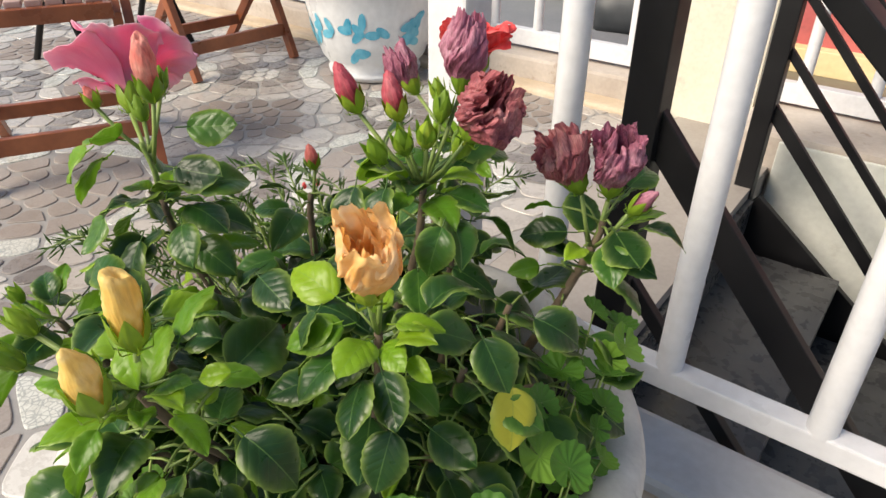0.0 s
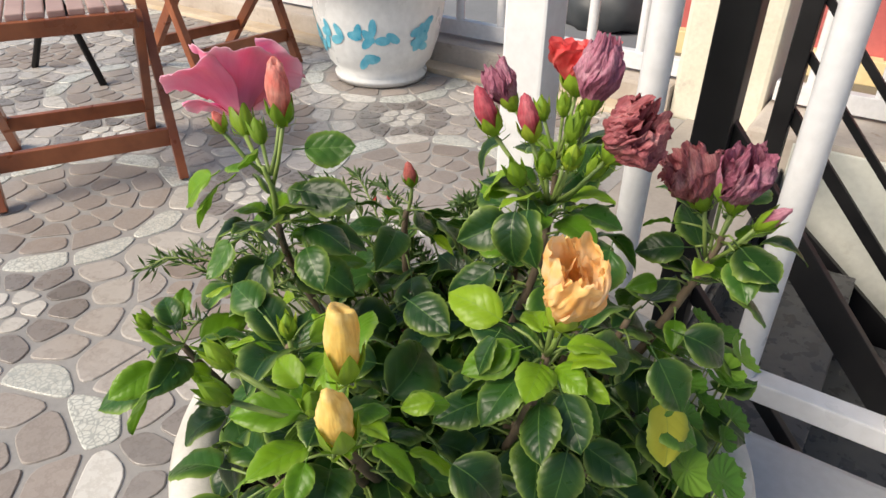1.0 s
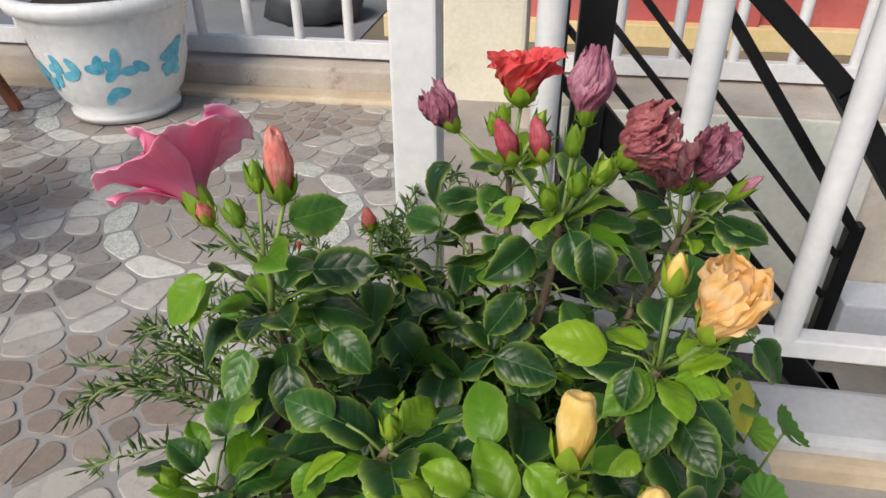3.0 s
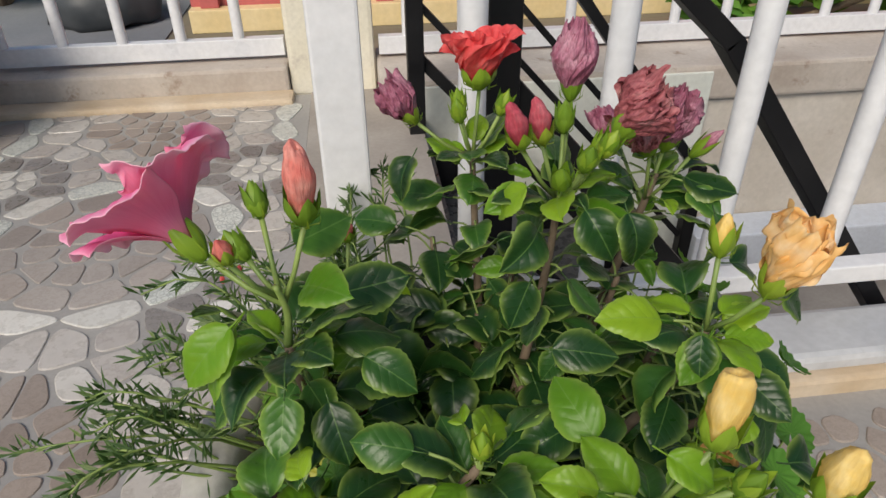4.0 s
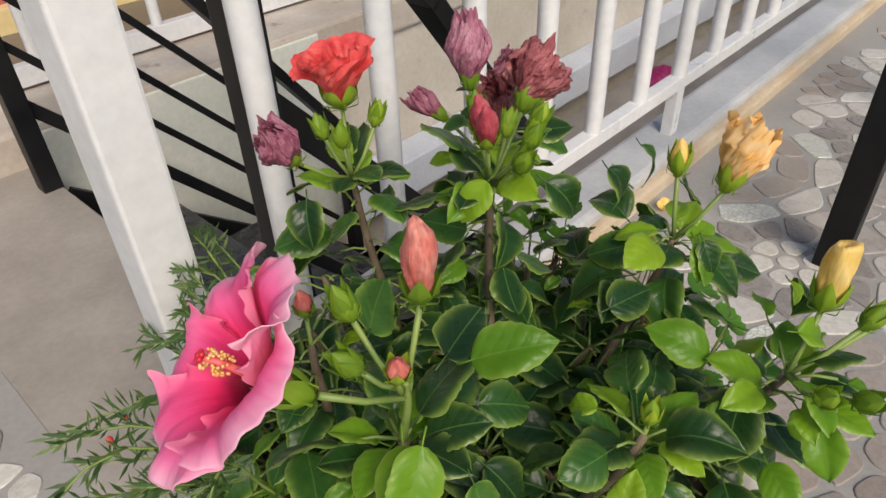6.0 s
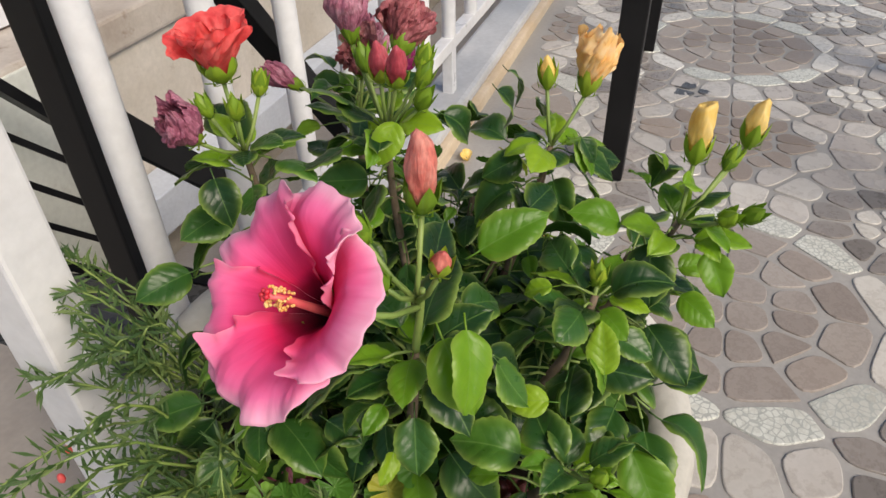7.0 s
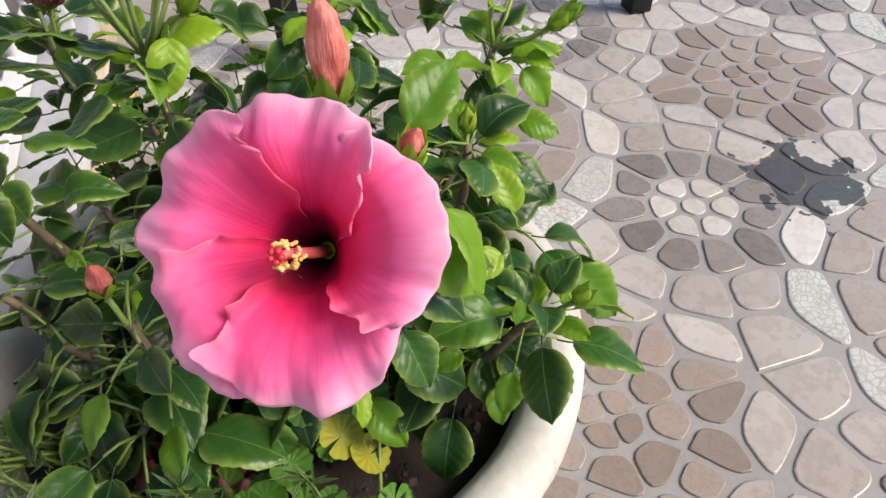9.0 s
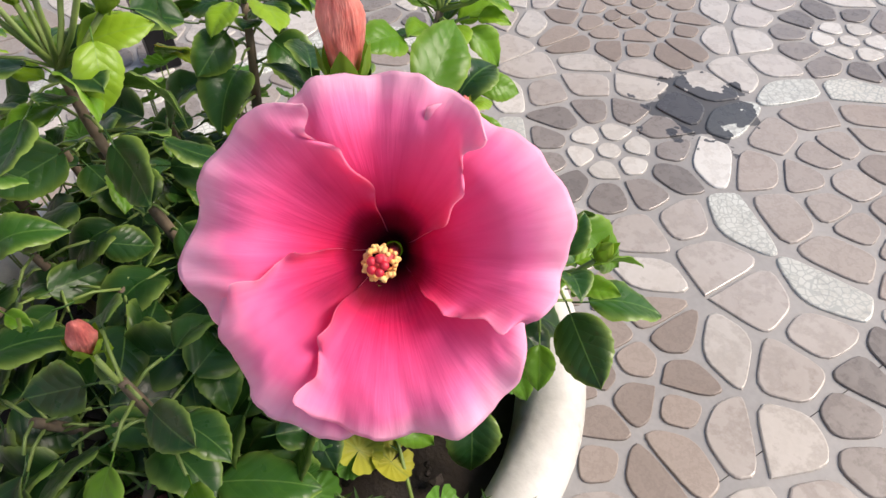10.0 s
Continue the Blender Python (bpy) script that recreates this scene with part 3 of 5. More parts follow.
folded = empty("metal_stand", "dark grey crossed metal legs of a folding table", "table", (-2.1, 0.42, 0))
for a, b2 in (((-0.18, 0, 0), (0.2, 0.05, 0.62)), ((0.2, 0.03, 0), (-0.18, 0.05, 0.62)), ((-0.16, 0.4, 0), (0.2, 0.4, 0.62)), ((0.2, 0.42, 0), (-0.16, 0.42, 0.62))):
    part("leg", tube(bmesh.new(), [a, b2], 0.012, 10), BLACK_STEEL, folded)

table = empty("steel_frame_table", "black square-tube steel table frame standing on the tiles", "table", (1.31, -0.82, 0))
for x, y in ((-0.365, 0.372), (0.38, 0.375), (-0.398, -0.395), (0.355, -0.37)):
    part("leg", block((x - 0.025, y - 0.025, 0.0), (x + 0.025, y + 0.025, 0.76), 0.003), BLACK_STEEL, table, smooth=False)
for a, b2 in (((-0.343, 0.372, 0.74), (0.358, 0.375, 0.74)), ((-0.376, -0.395, 0.74), (0.333, -0.37, 0.74)), ((-0.365, 0.35, 0.74), (-0.398, -0.373, 0.74)), ((0.38, 0.353, 0.74), (0.355, -0.348, 0.74))):
    part("frame_rail", bar(a, b2, 0.016, 0.02), BLACK_STEEL, table, smooth=False)

# white planter with blue flower print
planter = empty("planter", "white plastic planter with blue flower print, filled with soil", "planter", (-1.215, 1.095, 0))
planter.scale = (1.04, 1.04, 1.22)
R0P = 0.152
bm = bmesh.new()
lathe(bm, [(0.02, 0.012), (R0P - 0.006, 0.01), (R0P, 0.004), (R0P + 0.004, 0.02), (R0P - 0.008, 0.03), (0.172, 0.06), (0.196, 0.12), (0.212, 0.19), (0.219, 0.245), (0.224, 0.25), (0.222, 0.262), (0.244, 0.27), (0.25, 0.285), (0.246, 0.3), (0.228, 0.304), (0.216, 0.296), (0.205, 0.2), (0.16, 0.06), (0.02, 0.05)], 56)
part("body", bm, PLASTIC, planter)
bm = bmesh.new()
lathe(bm, [(0.212, 0.262), (0.12, 0.27), (0.02, 0.272), (0.0003, 0.272)], 32, lambda r, z, a, i: (r, z + 0.006 * noise.noise(Vector((r * 30 * math.cos(a), r * 30 * math.sin(a), 1)))))
part("soil", bm, SOIL, planter)
rng = random.Random(11)
for ang, z, n, spread in ((-108, 0.135, 12, 0.045), (-60, 0.15, 6, 0.022), (-62, 0.09, 3, 0.014), (-12, 0.14, 11, 0.045), (-150, 0.13, 8, 0.04), (160, 0.14, 10, 0.04)):
    for k in range(n):
        motif = bmesh.new()
        a0 = radians(ang) + rng.gauss(0, spread) / 0.2
        z0 = z + rng.gauss(0, spread * 0.6)
        tilt = rng.uniform(0, math.pi)
        vs = []
        for j in range(10):
            t = 2 * math.pi * j / 10
            u, w = 0.025 * math.cos(t), 0.0125 * math.sin(t)
            du, dz = u * math.cos(tilt) - w * math.sin(tilt), u * math.sin(tilt) + w * math.cos(tilt)
            zz = z0 + dz
            r = float(np.interp(zz, [0.06, 0.12, 0.19, 0.245], [0.172, 0.196, 0.212, 0.219])) + 0.0012 + 0.0002 * k
            vs.append(motif.verts.new((r * math.cos(a0 + du / r), r * math.sin(a0 + du / r), zz)))
        motif.faces.new(vs)
        part("print", motif, BLUE_PRINT, planter, "sky-blue flower print", False)

# ---- the pot ----
PX, PY, RIM = 0.058, -0.337, 0.275
pot = empty("flower_pot", "large round weathered whitish cement pot full of soil", "pot", (PX, PY, 0))
bm = bmesh.new()
lathe(bm, [(0.02, 0.004), (0.175, 0.0), (0.182, 0.01), (0.2, 0.08), (0.225, 0.17), (0.238, 0.225), (0.262, 0.232), (0.275, 0.242), (0.279, 0.257), (0.273, 0.27), (0.258, 0.276), (0.24, 0.272), (0.23, 0.258), (0.222, 0.2), (0.2, 0.1)], 96,
      lambda r, z, a, i: (r * (1 + 0.006 * math.sin(3 * a + 1)) + 0.0015 * noise.noise(Vector((math.cos(a) * 4, math.sin(a) * 4, z * 20))), z))
part("body", bm, POT, pot)
bm = bmesh.new()
prof = [(0.228, 0.222), (0.2, 0.228), (0.17, 0.232), (0.14, 0.234), (0.1, 0.236), (0.06, 0.238), (0.02, 0.238), (0.0004, 0.238)]
lathe(bm, prof, 64, lambda r, z, a, i: (r, z + 0.010 * noise.noise(Vector((r * 45 * math.cos(a), r * 45 * math.sin(a), 3))) + 0.006 * noise.noise(Vector((r * 140 * math.cos(a), r * 140 * math.sin(a), 7)))))
part("soil", bm, SOIL, pot, "dark crumbly soil")
clods = bmesh.new()
rng = random.Random(77)
for k in range(320):
    a, r = rng.uniform(0, 6.28), 0.21 * rng.random() ** 0.5
    size = rng.uniform(0.002, 0.0065)
    made = bmesh.ops.create_icosphere(clods, subdivisions=1, radius=size)["verts"]
    for v in made:
        v.co = v.co * (1 + 0.5 * noise.noise(v.co * 300 + Vector((k, 0, 0)))) + Vector((r * math.cos(a), r * math.sin(a), 0.239 + size * 0.3))
tagged(part("clods", clods, SOIL, pot, "crumbs of dark soil", False), kind="stuff")


# ---- hibiscus ----
plant = empty("hibiscus_plant", "bushy hibiscus with glossy leaves, pink, red, orange and wilted blooms", "plant", (PX, PY, 0.235))
PO = Vector((PX, PY, 0.235))


def leaf_mesh(seed, L=0.055, W=0.034, fold=0.25, curl=0.25, stalk=0.012):
    """A broad ovate, finely toothed leaf along +y, face up, with a stalk that ends at the origin."""
    rng = random.Random(seed)
    bm = bmesh.new()
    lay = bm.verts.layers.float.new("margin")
    n = 17
    rows = []
    ph = rng.uniform(0, 6)
    skew = rng.uniform(-0.12, 0.12)
    cols = (-1, -0.88, -0.55, -0.25, 0, 0.25, 0.55, 0.88, 1)
    for i in range(n + 1):
        t = i / n
        w = W / 2 * (0.55 * max(0.0, 1 - abs(2 * t ** 0.86 - 0.93) ** 2.5) ** 0.62 + 0.45 * math.sin(math.pi * t ** 0.72) ** 0.9) + 0.0003
        if i == n:
            w = 0.0003
        if i % 2 and 0.4 < t < 0.97:
            w *= 1.055
        y = stalk + L * t
        z = curl * L * (0.9 * t - 1.5 * t * t)
        row = []
        for s in cols:
            x = s * w * (1 + 0.05 * math.sin(7 * t + ph) * s) + skew * L * 0.3 * t * t
            up = abs(s) * w * fold - 0.22 * w * s ** 6 + 0.0016 * math.sin(8 * t + ph + 2 * s) * abs(s) + 0.0007 * math.sin(23 * t + 5 * s + ph) * abs(s)
            v = bm.verts.new((x, y, z + up))
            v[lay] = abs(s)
            row.append(v)
        rows.append(row)
    for a, b in zip(rows, rows[1:]):
        for k in range(len(cols) - 1):
            bm.faces.new((a[k], a[k + 1], b[k + 1], b[k]))
    tube(bm, [(0, 0, -0.002), (0, stalk * 0.6, -0.0015), (0, stalk + 0.003, 0)], 0.0008, 5)
    return bm


LEAF_MESHES = [mesh_of("leaf", leaf_mesh(s, L, W, f, c), LEAF) for s, L, W, f, c in (
    (1, 0.056, 0.040, 0.25, 0.3), (2, 0.050, 0.039, 0.45, 0.5), (3, 0.060, 0.042, 0.12, 0.2), (4, 0.046, 0.034, 0.35, 0.15), (5, 0.052, 0.042, 0.55, 0.6), (6, 0.050, 0.036, 0.2, -0.15), (13, 0.057, 0.043, 0.35, 0.75), (14, 0.048, 0.037, -0.1, 0.35))]
BRIGHT_MESHES = [mesh_of("leaf", leaf_mesh(s, L, W, f, c), LEAF_BRIGHT) for s, L, W, f, c in (
    (7, 0.056, 0.034, 0.3, 0.25), (8, 0.042, 0.027, 0.45, 0.35), (9, 0.034, 0.02, 0.5, 0.2), (10, 0.054, 0.037, 0.15, 0.35))]
YELLOW_MESH = mesh_of("leaf", leaf_mesh(12, 0.05, 0.036, 0.2, 0.3), LEAF_YELLOW)
RND = random.Random(42)


def leaf_at(base, tip, mesh=None, scale=1.0, up=None, parent=None):
    """A leaf that starts at base and points to tip."""
    base, tip = Vector(base), Vector(tip)
    y = (tip - base).normalized()
    u = Vector(up) if up else Vector((RND.gauss(0, 0.25), RND.gauss(0, 0.25), 1))
    x = y.cross(u)
    x = x.normalized() if x.length > 1e-4 else y.orthogonal().normalized()
    z = x.cross(y)
    m = Matrix((x, y, z)).transposed().to_4x4()
    ob = new("leaf", mesh or RND.choice(LEAF_MESHES))
    ob.parent = plant
    ob.matrix_basis = Matrix.Translation(base - PO) @ m @ Matrix.Scale(scale, 4)
    return ob


def reach(base, tip, mesh, up=None):
    """A leaf scaled so that its end lies at tip."""
    n = (Vector(tip) - Vector(base)).length
    ys = max(v.co.y for v in mesh.vertices)
    return leaf_at(base, tip, mesh, n / ys, up)


def stem(pts, r0, r1, material=STEM_BARK, name="stem"):
    pts = [Vector(p) - PO for p in pts]
    # smooth the run with midpoints
    run = []
    n = 10
    for i in range(n + 1):
        t = i / n * (len(pts) - 1)
        k = min(int(t), len(pts) - 2)
        f = t - k
        p0, p1, p2, p3 = pts[max(k - 1, 0)], pts[k], pts[k + 1], pts[min(k + 2, len(pts) - 1)]
        run.append(0.5 * ((2 * p1) + (p2 - p0) * f + (2 * p0 - 5 * p1 + 4 * p2 - p3) * f * f + (3 * p1 - p0 - 3 * p2 + p3) * f ** 3))
    bm = tube(bmesh.new(), run, [r0 + (r1 - r0) * i / n for i in range(n + 1)], 8)
    part(name, bm, material, plant)
    return [p + PO for p in run]


def branch(pts, leaves, spread=1.0, first=0.3, r0=0.0055, r1=0.0028, bright=0.15, droop=0.0, seed=1):
    """A woody stem with leaves set in a spiral."""
    rng = random.Random(seed)
    run = stem(pts, r0, r1)
    a = rng.uniform(0, 6.28)
    for k in range(leaves):
        t = first + (1 - first) * k / max(1, leaves - 1)
        i = min(int(t * 10), 9)
        p = run[i].lerp(run[i + 1], t * 10 - i)
        a += 2.4 + rng.gauss(0, 0.3)
        lift = 0.45 * t - 0.05 + rng.gauss(0, 0.22) - droop
        d = Vector((math.cos(a), math.sin(a), lift))
        stalk = rng.uniform(0.012, 0.04) * spread
        q = p + d.normalized() * stalk
        if q.z > 0.545:
            q.z = 0.545 - rng.random() * 0.02
        tip = q + Vector((math.cos(a), math.sin(a), lift - rng.uniform(0.15, 0.8)))
        young = rng.random() < bright * (0.4 + t)
        mesh = rng.choice(BRIGHT_MESHES if young else LEAF_MESHES)
        leaf_at(q, tip, mesh, rng.uniform(0.66, 1.02) * (0.8 if young else 1), (rng.gauss(0, 0.55), rng.gauss(0, 0.55), 1))
        part("leafstalk", tube(bmesh.new(), [p - PO, (p.lerp(q, 0.55) + Vector((0, 0, 0.003))) - PO, q - PO], 0.0011, 5), STEM_GREEN, plant)
    return run


# ---- blooms ----
def calyx_bm(bm, r, h, lobes=5, rng=RND):
    """A cup of pointed sepals with a whorl of thin bracts below."""
    n = lobes * 8
    rings = []
    for i, t in enumerate((0, 0.12, 0.35, 0.6, 0.8, 1.0)):
        ring = []
        for k in range(n):
            ph = (k / 8) % 1.0
            point = 1 - abs(2 * ph - 1)
            tt = t if t <= 0.5 else 0.5 + (t - 0.5) * (0.05 + 1.25 * point ** 0.8)
            rr = r * (0.25 + 0.75 * math.sin(min(1, tt * 1.5) * math.pi / 2)) * (1 + 0.06 * point * t) * (1 + 0.035 * math.cos(2 * math.pi * 10 * k / n))
            a = 2 * math.pi * k / n
            ring.append(bm.verts.new((rr * math.cos(a), rr * math.sin(a), h * tt)))
        rings.append(ring)
    for a, b in zip(rings, rings[1:]):
        for k in range(n):
            bm.faces.new((a[k], a[(k + 1) % n], b[(k + 1) % n], b[k]))
    bm.faces.new(rings[0][::-1])
    for k in range(7):
        a = 2 * math.pi * k / 7 + 0.3
        d = Vector((math.cos(a), math.sin(a), 0))
        s = Vector((-d.y, d.x, 0)) * r * 0.09
        p0, p1, p2 = d * r * 0.3, d * r * 1.0 + Vector((0, 0, h * 0.16)), d * r * 1.12 + Vector((0, 0, h * 0.5))
        v = [bm.verts.new(q) for q in (p0 - s, p0 + s, p1 + s, p1 - s, p2)]
        bm.faces.new(v[:4])
        bm.faces.new((v[3], v[2], v[4]))
    return bm


def bloom_root(name, label, at, axis, spin=0.0):
    e = new(name)
    e.empty_display_size = 0.02
    e.parent = plant
    m = axis_pose(at, axis, spin)
    m.translation -= PO
    e.matrix_basis = m
    return tagged(e, label)


def stalk_to(a, b, r=0.0017):
    a, b = Vector(a) - PO, Vector(b) - PO
    mid = a.lerp(b, 0.5) + Vector((0, 0, -0.004))
    part("flower_stalk", tube(bmesh.new(), [a, mid, b], [r * 1.2, r, r * 1.1], 7), STEM_GREEN, plant)


def bud(at, axis, length, radius, petal, label, open_top=0.0, calyx=0.5, stalk=None, seed=1):
    """A closed bloom: a calyx and, where it shows, a rolled body of petals."""
    rng = random.Random(seed)
    e = bloom_root("bud", label, at, axis, rng.uniform(0, 6))
    cr, ch = radius * 1.10, max(length * calyx, radius * 1.9)
    part("calyx", calyx_bm(bmesh.new(), cr, ch), CALYX, e)
    if not petal:
        bm = bmesh.new()
        lathe(bm, [(cr * 0.5, ch * 0.1), (cr * 0.96, ch * 0.4), (cr * 0.92, ch * 0.62), (cr * 0.62, ch * 0.88), (cr * 0.3, ch * 1.06), (cr * 0.06, ch * 1.2)], 40, lambda r, z, a, i: (r * (0.94 + 0.10 * abs(math.sin(2.5 * a)) + 0.03 * math.cos(15 * a)), z))
        part("sepal_cone", bm, CALYX, e)
    if petal:
        bm = bmesh.new()
        prof = []
        for i in range(12):
            t = i / 11
            knee = 0.4 + 0.4 * open_top
            r = radius * (0.60 + 0.38 * math.sin(math.pi * min(0.75, t * 0.9))) * (1 - max(0.04, 0.66 - 0.74 * open_top) * max(0, t - knee) / (1 - knee))
            prof.append((r if i < 11 else r * (0.25 + open_top * 0.75), length * (0.18 + 0.82 * t)))
        def wob(r, z, a, i):
            turn = (a + z / length * 2.6) * 3 / (2 * math.pi)
            lap = turn - math.floor(turn)
            lap = lap / 0.88 if lap < 0.88 else (1 - lap) / 0.12
            wave = 0.05 * noise.noise(Vector((math.cos(a) * 3, math.sin(a) * 3, z * 160))) + 0.05 * noise.noise(Vector((math.cos(a + z * 60) * 7, math.sin(a + z * 60) * 7, z * 60)))
            return r * (0.88 + 0.20 * lap + wave), z + (0.05 * length * math.sin(a + 1) if i > 9 else 0)
        rings = lathe(bm, prof, 48, wob)
        if open_top > 0.3:
            # the rolled mouth sinks inwards
            for k_in, sink in ((0.6, 0.02), (0.2, 0.07)):
                ring = [bm.verts.new((v.co.x * k_in, v.co.y * k_in, v.co.z - length * sink)) for v in rings[-1]]
                for k in range(48):
                    bm.faces.new((rings[-1][k], rings[-1][(k + 1) % 48], ring[(k + 1) % 48], ring[k]))
                rings.append(ring)
        bm.faces.new(rings[-1])
        part("rolled_petals", bm, petal, e)
    if stalk:
        stalk_to(stalk, at)
    return e


def wilted(at, axis, length, width, petal, label, seed, crumple=1.0, flare=0.6, stalk=None, calyx=True, cone=0.0, layers=7, fine=1.0):
    """A faded bloom: five crumpled petals wrapped round each other that bag out of the calyx."""
    e = bloom_root("faded_bloom", label, at, axis, seed)
    if calyx:
        part("calyx", calyx_bm(bmesh.new(), width * 0.25, length * 0.42), CALYX, e)
    rng = random.Random(seed)
    rows, cols = 28, 46
    for p in range(layers):
        bm = bmesh.new()
        inner = p > 4
        off = Vector((seed * 3.1 + p * 9.7, seed, p * 2.0))
        th0 = 2 * math.pi * p / 5 + rng.uniform(-0.3, 0.3)
        out = flare * rng.uniform(0.75, 1.25) * (0.45 if inner else 1)
        tall = rng.uniform(0.82, 1.08)
        lay = 0.62 - 0.1 * (p - 5) if inner else 1.0 - 0.09 * (p % 3)
        grid = []
        for i in range(rows + 1):
            t = i / rows
            row = []
            for k in range(cols + 1):
                u = 2 * k / cols - 1
                a = th0 + 1.1 * t + u * radians(78)
                v = Vector((u * 1.5, t * 1.4, 0)) + off
                f = 0.36 * noise.noise(v * 1.3) + 0.26 * noise.noise(v * 2.9) + fine * (0.26 * (0.25 - abs(noise.noise(Vector((u * 7.0, t * 2.6, 1)) + off))) + 0.20 * (0.25 - abs(noise.noise(Vector((u * 15.0, t * 4.0, 5)) + off))))
                crease = 0.10 * abs(math.sin(5.0 * u + 2.5 * noise.noise(v))) + 0.05 * math.sin(17 * u + 5 * noise.noise(v * 1.4))
                body = (1 - cone) * (0.32 + 0.68 * math.sin(min(1.0, t * 1.3) * math.pi / 2)) + cone * (0.22 + 0.78 * t)
                top = max(0.0, t - 0.62) / 0.38
                r = width / 2 * lay * body * (1 + (out - 1) * top) * (1 + (0.2 + t) * crumple * (f + crease - 0.05))
                z = length * (0.15 + 0.85 * t * tall * (1 - 0.22 * abs(u) ** 3)) + length * t * t * crumple * (0.20 * noise.noise(v * 1.9 + Vector((5, 5, 5))) + 0.10 * noise.noise(v * 5.1))
                z -= length * 0.35 * max(0.0, out - 0.9) * top ** 2
                r = max(r, 0.0012)
                row.append(bm.verts.new((r * math.cos(a), r * math.sin(a), z)))
            grid.append(row)
        for a_, b_ in zip(grid, grid[1:]):
            for k in range(cols):
                bm.faces.new((a_[k], a_[k + 1], b_[k + 1], b_[k]))
        part("petal", bm, petal, e)
    if stalk:
        stalk_to(stalk, at)
    return e


def pink_flower(at, axis, R=0.056):
    """A fully open bloom: five ruffled petals, each lying over the next, a staminal column and a calyx behind."""
    e = bloom_root("open_flower", "large open pink hibiscus flower with dark red throat", at, axis)
    part("calyx", calyx_bm(bmesh.new(), 0.0105, 0.026), CALYX, e, "green calyx")
    n, mcols = 36, 44
    # direction of the tip, length and half width at the rim of each petal
    for p, (tip, size, rim_half) in enumerate(((96, 1.03, 46), (24, 1.04, 49), (-67, 1.02, 51), (-122, 1.05, 47), (165, 1.10, 47))):
        rng = random.Random(70 + p)
        ph = rng.uniform(0, 6)
        bm = bmesh.new()
        lay = bm.verts.layers.float.new("rim")
        grid = []
        for i in range(n + 1):
            s = i / n
            taper = min(1.0, max(0.0, (s - 0.36) / 0.55))
            taper = taper * taper * (3 - 2 * taper)
            half = radians(66 + (rim_half - 66) * taper)
            row = []
            for k in range(mcols + 1):
                u = 2 * k / mcols - 1
                w = Vector((u * 1.7 + p * 7, s * 1.5, 3))
                edge = (1 - 0.19 * abs(u) ** 2.5) * (1 + 0.020 * math.sin(5 * u + ph) + 0.011 * math.sin(12 * u + 2 * ph) + 0.007 * math.sin(27 * u + ph))
                r = 0.0035 + (R * size * edge - 0.0035) * s
                a = radians(tip) + u * half + 0.05 * s * noise.noise(w)
                q = r / R
                z = 0.004 + 0.027 * (1 - math.exp(-q * 5.0)) + 0.034 * q - 0.075 * max(0, q - 0.68) ** 1.6
                # one side lies over its neighbour, the other slips below
                z -= (0.0042 * u + 0.0010 * u ** 3) * min(1, s * 2.2)
                # rippled rim, soft folds along the petal and a crinkled outer half
                z += s ** 4 * (0.0032 * math.sin(5.2 * u + ph) + 0.0024 * math.sin(11 * u + 2.1 * ph))
                z += 0.0055 * s * noise.noise(w * 1.2) + 0.0030 * s * s * noise.noise(Vector((u * 7 + p * 3, s * 2.5, 1))) + 0.0010 * s * s * noise.noise(Vector((u * 17 + p, s * 5, 8)))
                # the upper edge curls up into a frill
                curl = max(0.0, -u - 0.80) / 0.20
                z += curl ** 2 * (0.0030 + 0.0030 * math.sin(15 * s + ph) + 0.0022 * math.sin(34 * s + 2 * ph)) * min(1, s * 2)
                a -= curl * 0.045 * math.sin(22 * s + ph) * min(1, s * 2)
                v = bm.verts.new((r * math.cos(a), r * math.sin(a), z))
                v[lay] = max(abs(u) ** 10 * min(1, max(0, s * 2 - 0.5)), s ** 16)
                row.append(v)
            grid.append(row)
        for a_, b_ in zip(grid, grid[1:]):
            for k in range(mcols):
                bm.faces.new((a_[k], a_[k + 1], b_[k + 1], b_[k]))
        bm.normal_update()
        back = [[bm.verts.new(v.co + v.normal * 0.0005) for v in row] for row in grid]
        for row, old in zip(back, grid):
            for v, o_ in zip(row, old):
                v[lay] = o_[lay]
        for a_, b_ in zip(back, back[1:]):
            for k in range(mcols):
                bm.faces.new((a_[k], b_[k], b_[k + 1], a_[k + 1])).material_index = 1
        ring = grid[-1] + [r_[-1] for r_ in grid[-2::-1]]
        outer = back[-1] + [r_[-1] for r_ in back[-2::-1]]
        for k in range(len(ring) - 1):
            bm.faces.new((ring[k], ring[k + 1], outer[k + 1], outer[k])).material_index = 1
        part("petal", bm, PINK, e).data.materials.append(PINK_BACK)
    col = part("staminal_column", tube(bmesh.new(), [(0, 0, 0.012), (0.0008, 0, 0.03), (0.0002, 0.0006, 0.05), (0, 0, 0.061)], [0.003, 0.0024, 0.002, 0.0016], 10), STYLE_PINK, e, "pink staminal column")
    bm = bmesh.new()
    rng = random.Random(3)
    for k in range(90):
        a, z = rng.uniform(0, 6.28), 0.048 + 0.013 * (k / 90)
        r = 0.0038 + rng.uniform(0, 0.0016)
        bmesh.ops.create_icosphere(bm, subdivisions=1, radius=0.00095, matrix=Matrix.Translation((r * math.cos(a), r * math.sin(a), z)))
    tagged(part("pollen", bm, POLLEN, e, "yellow pollen on the column tip"), kind="stuff")
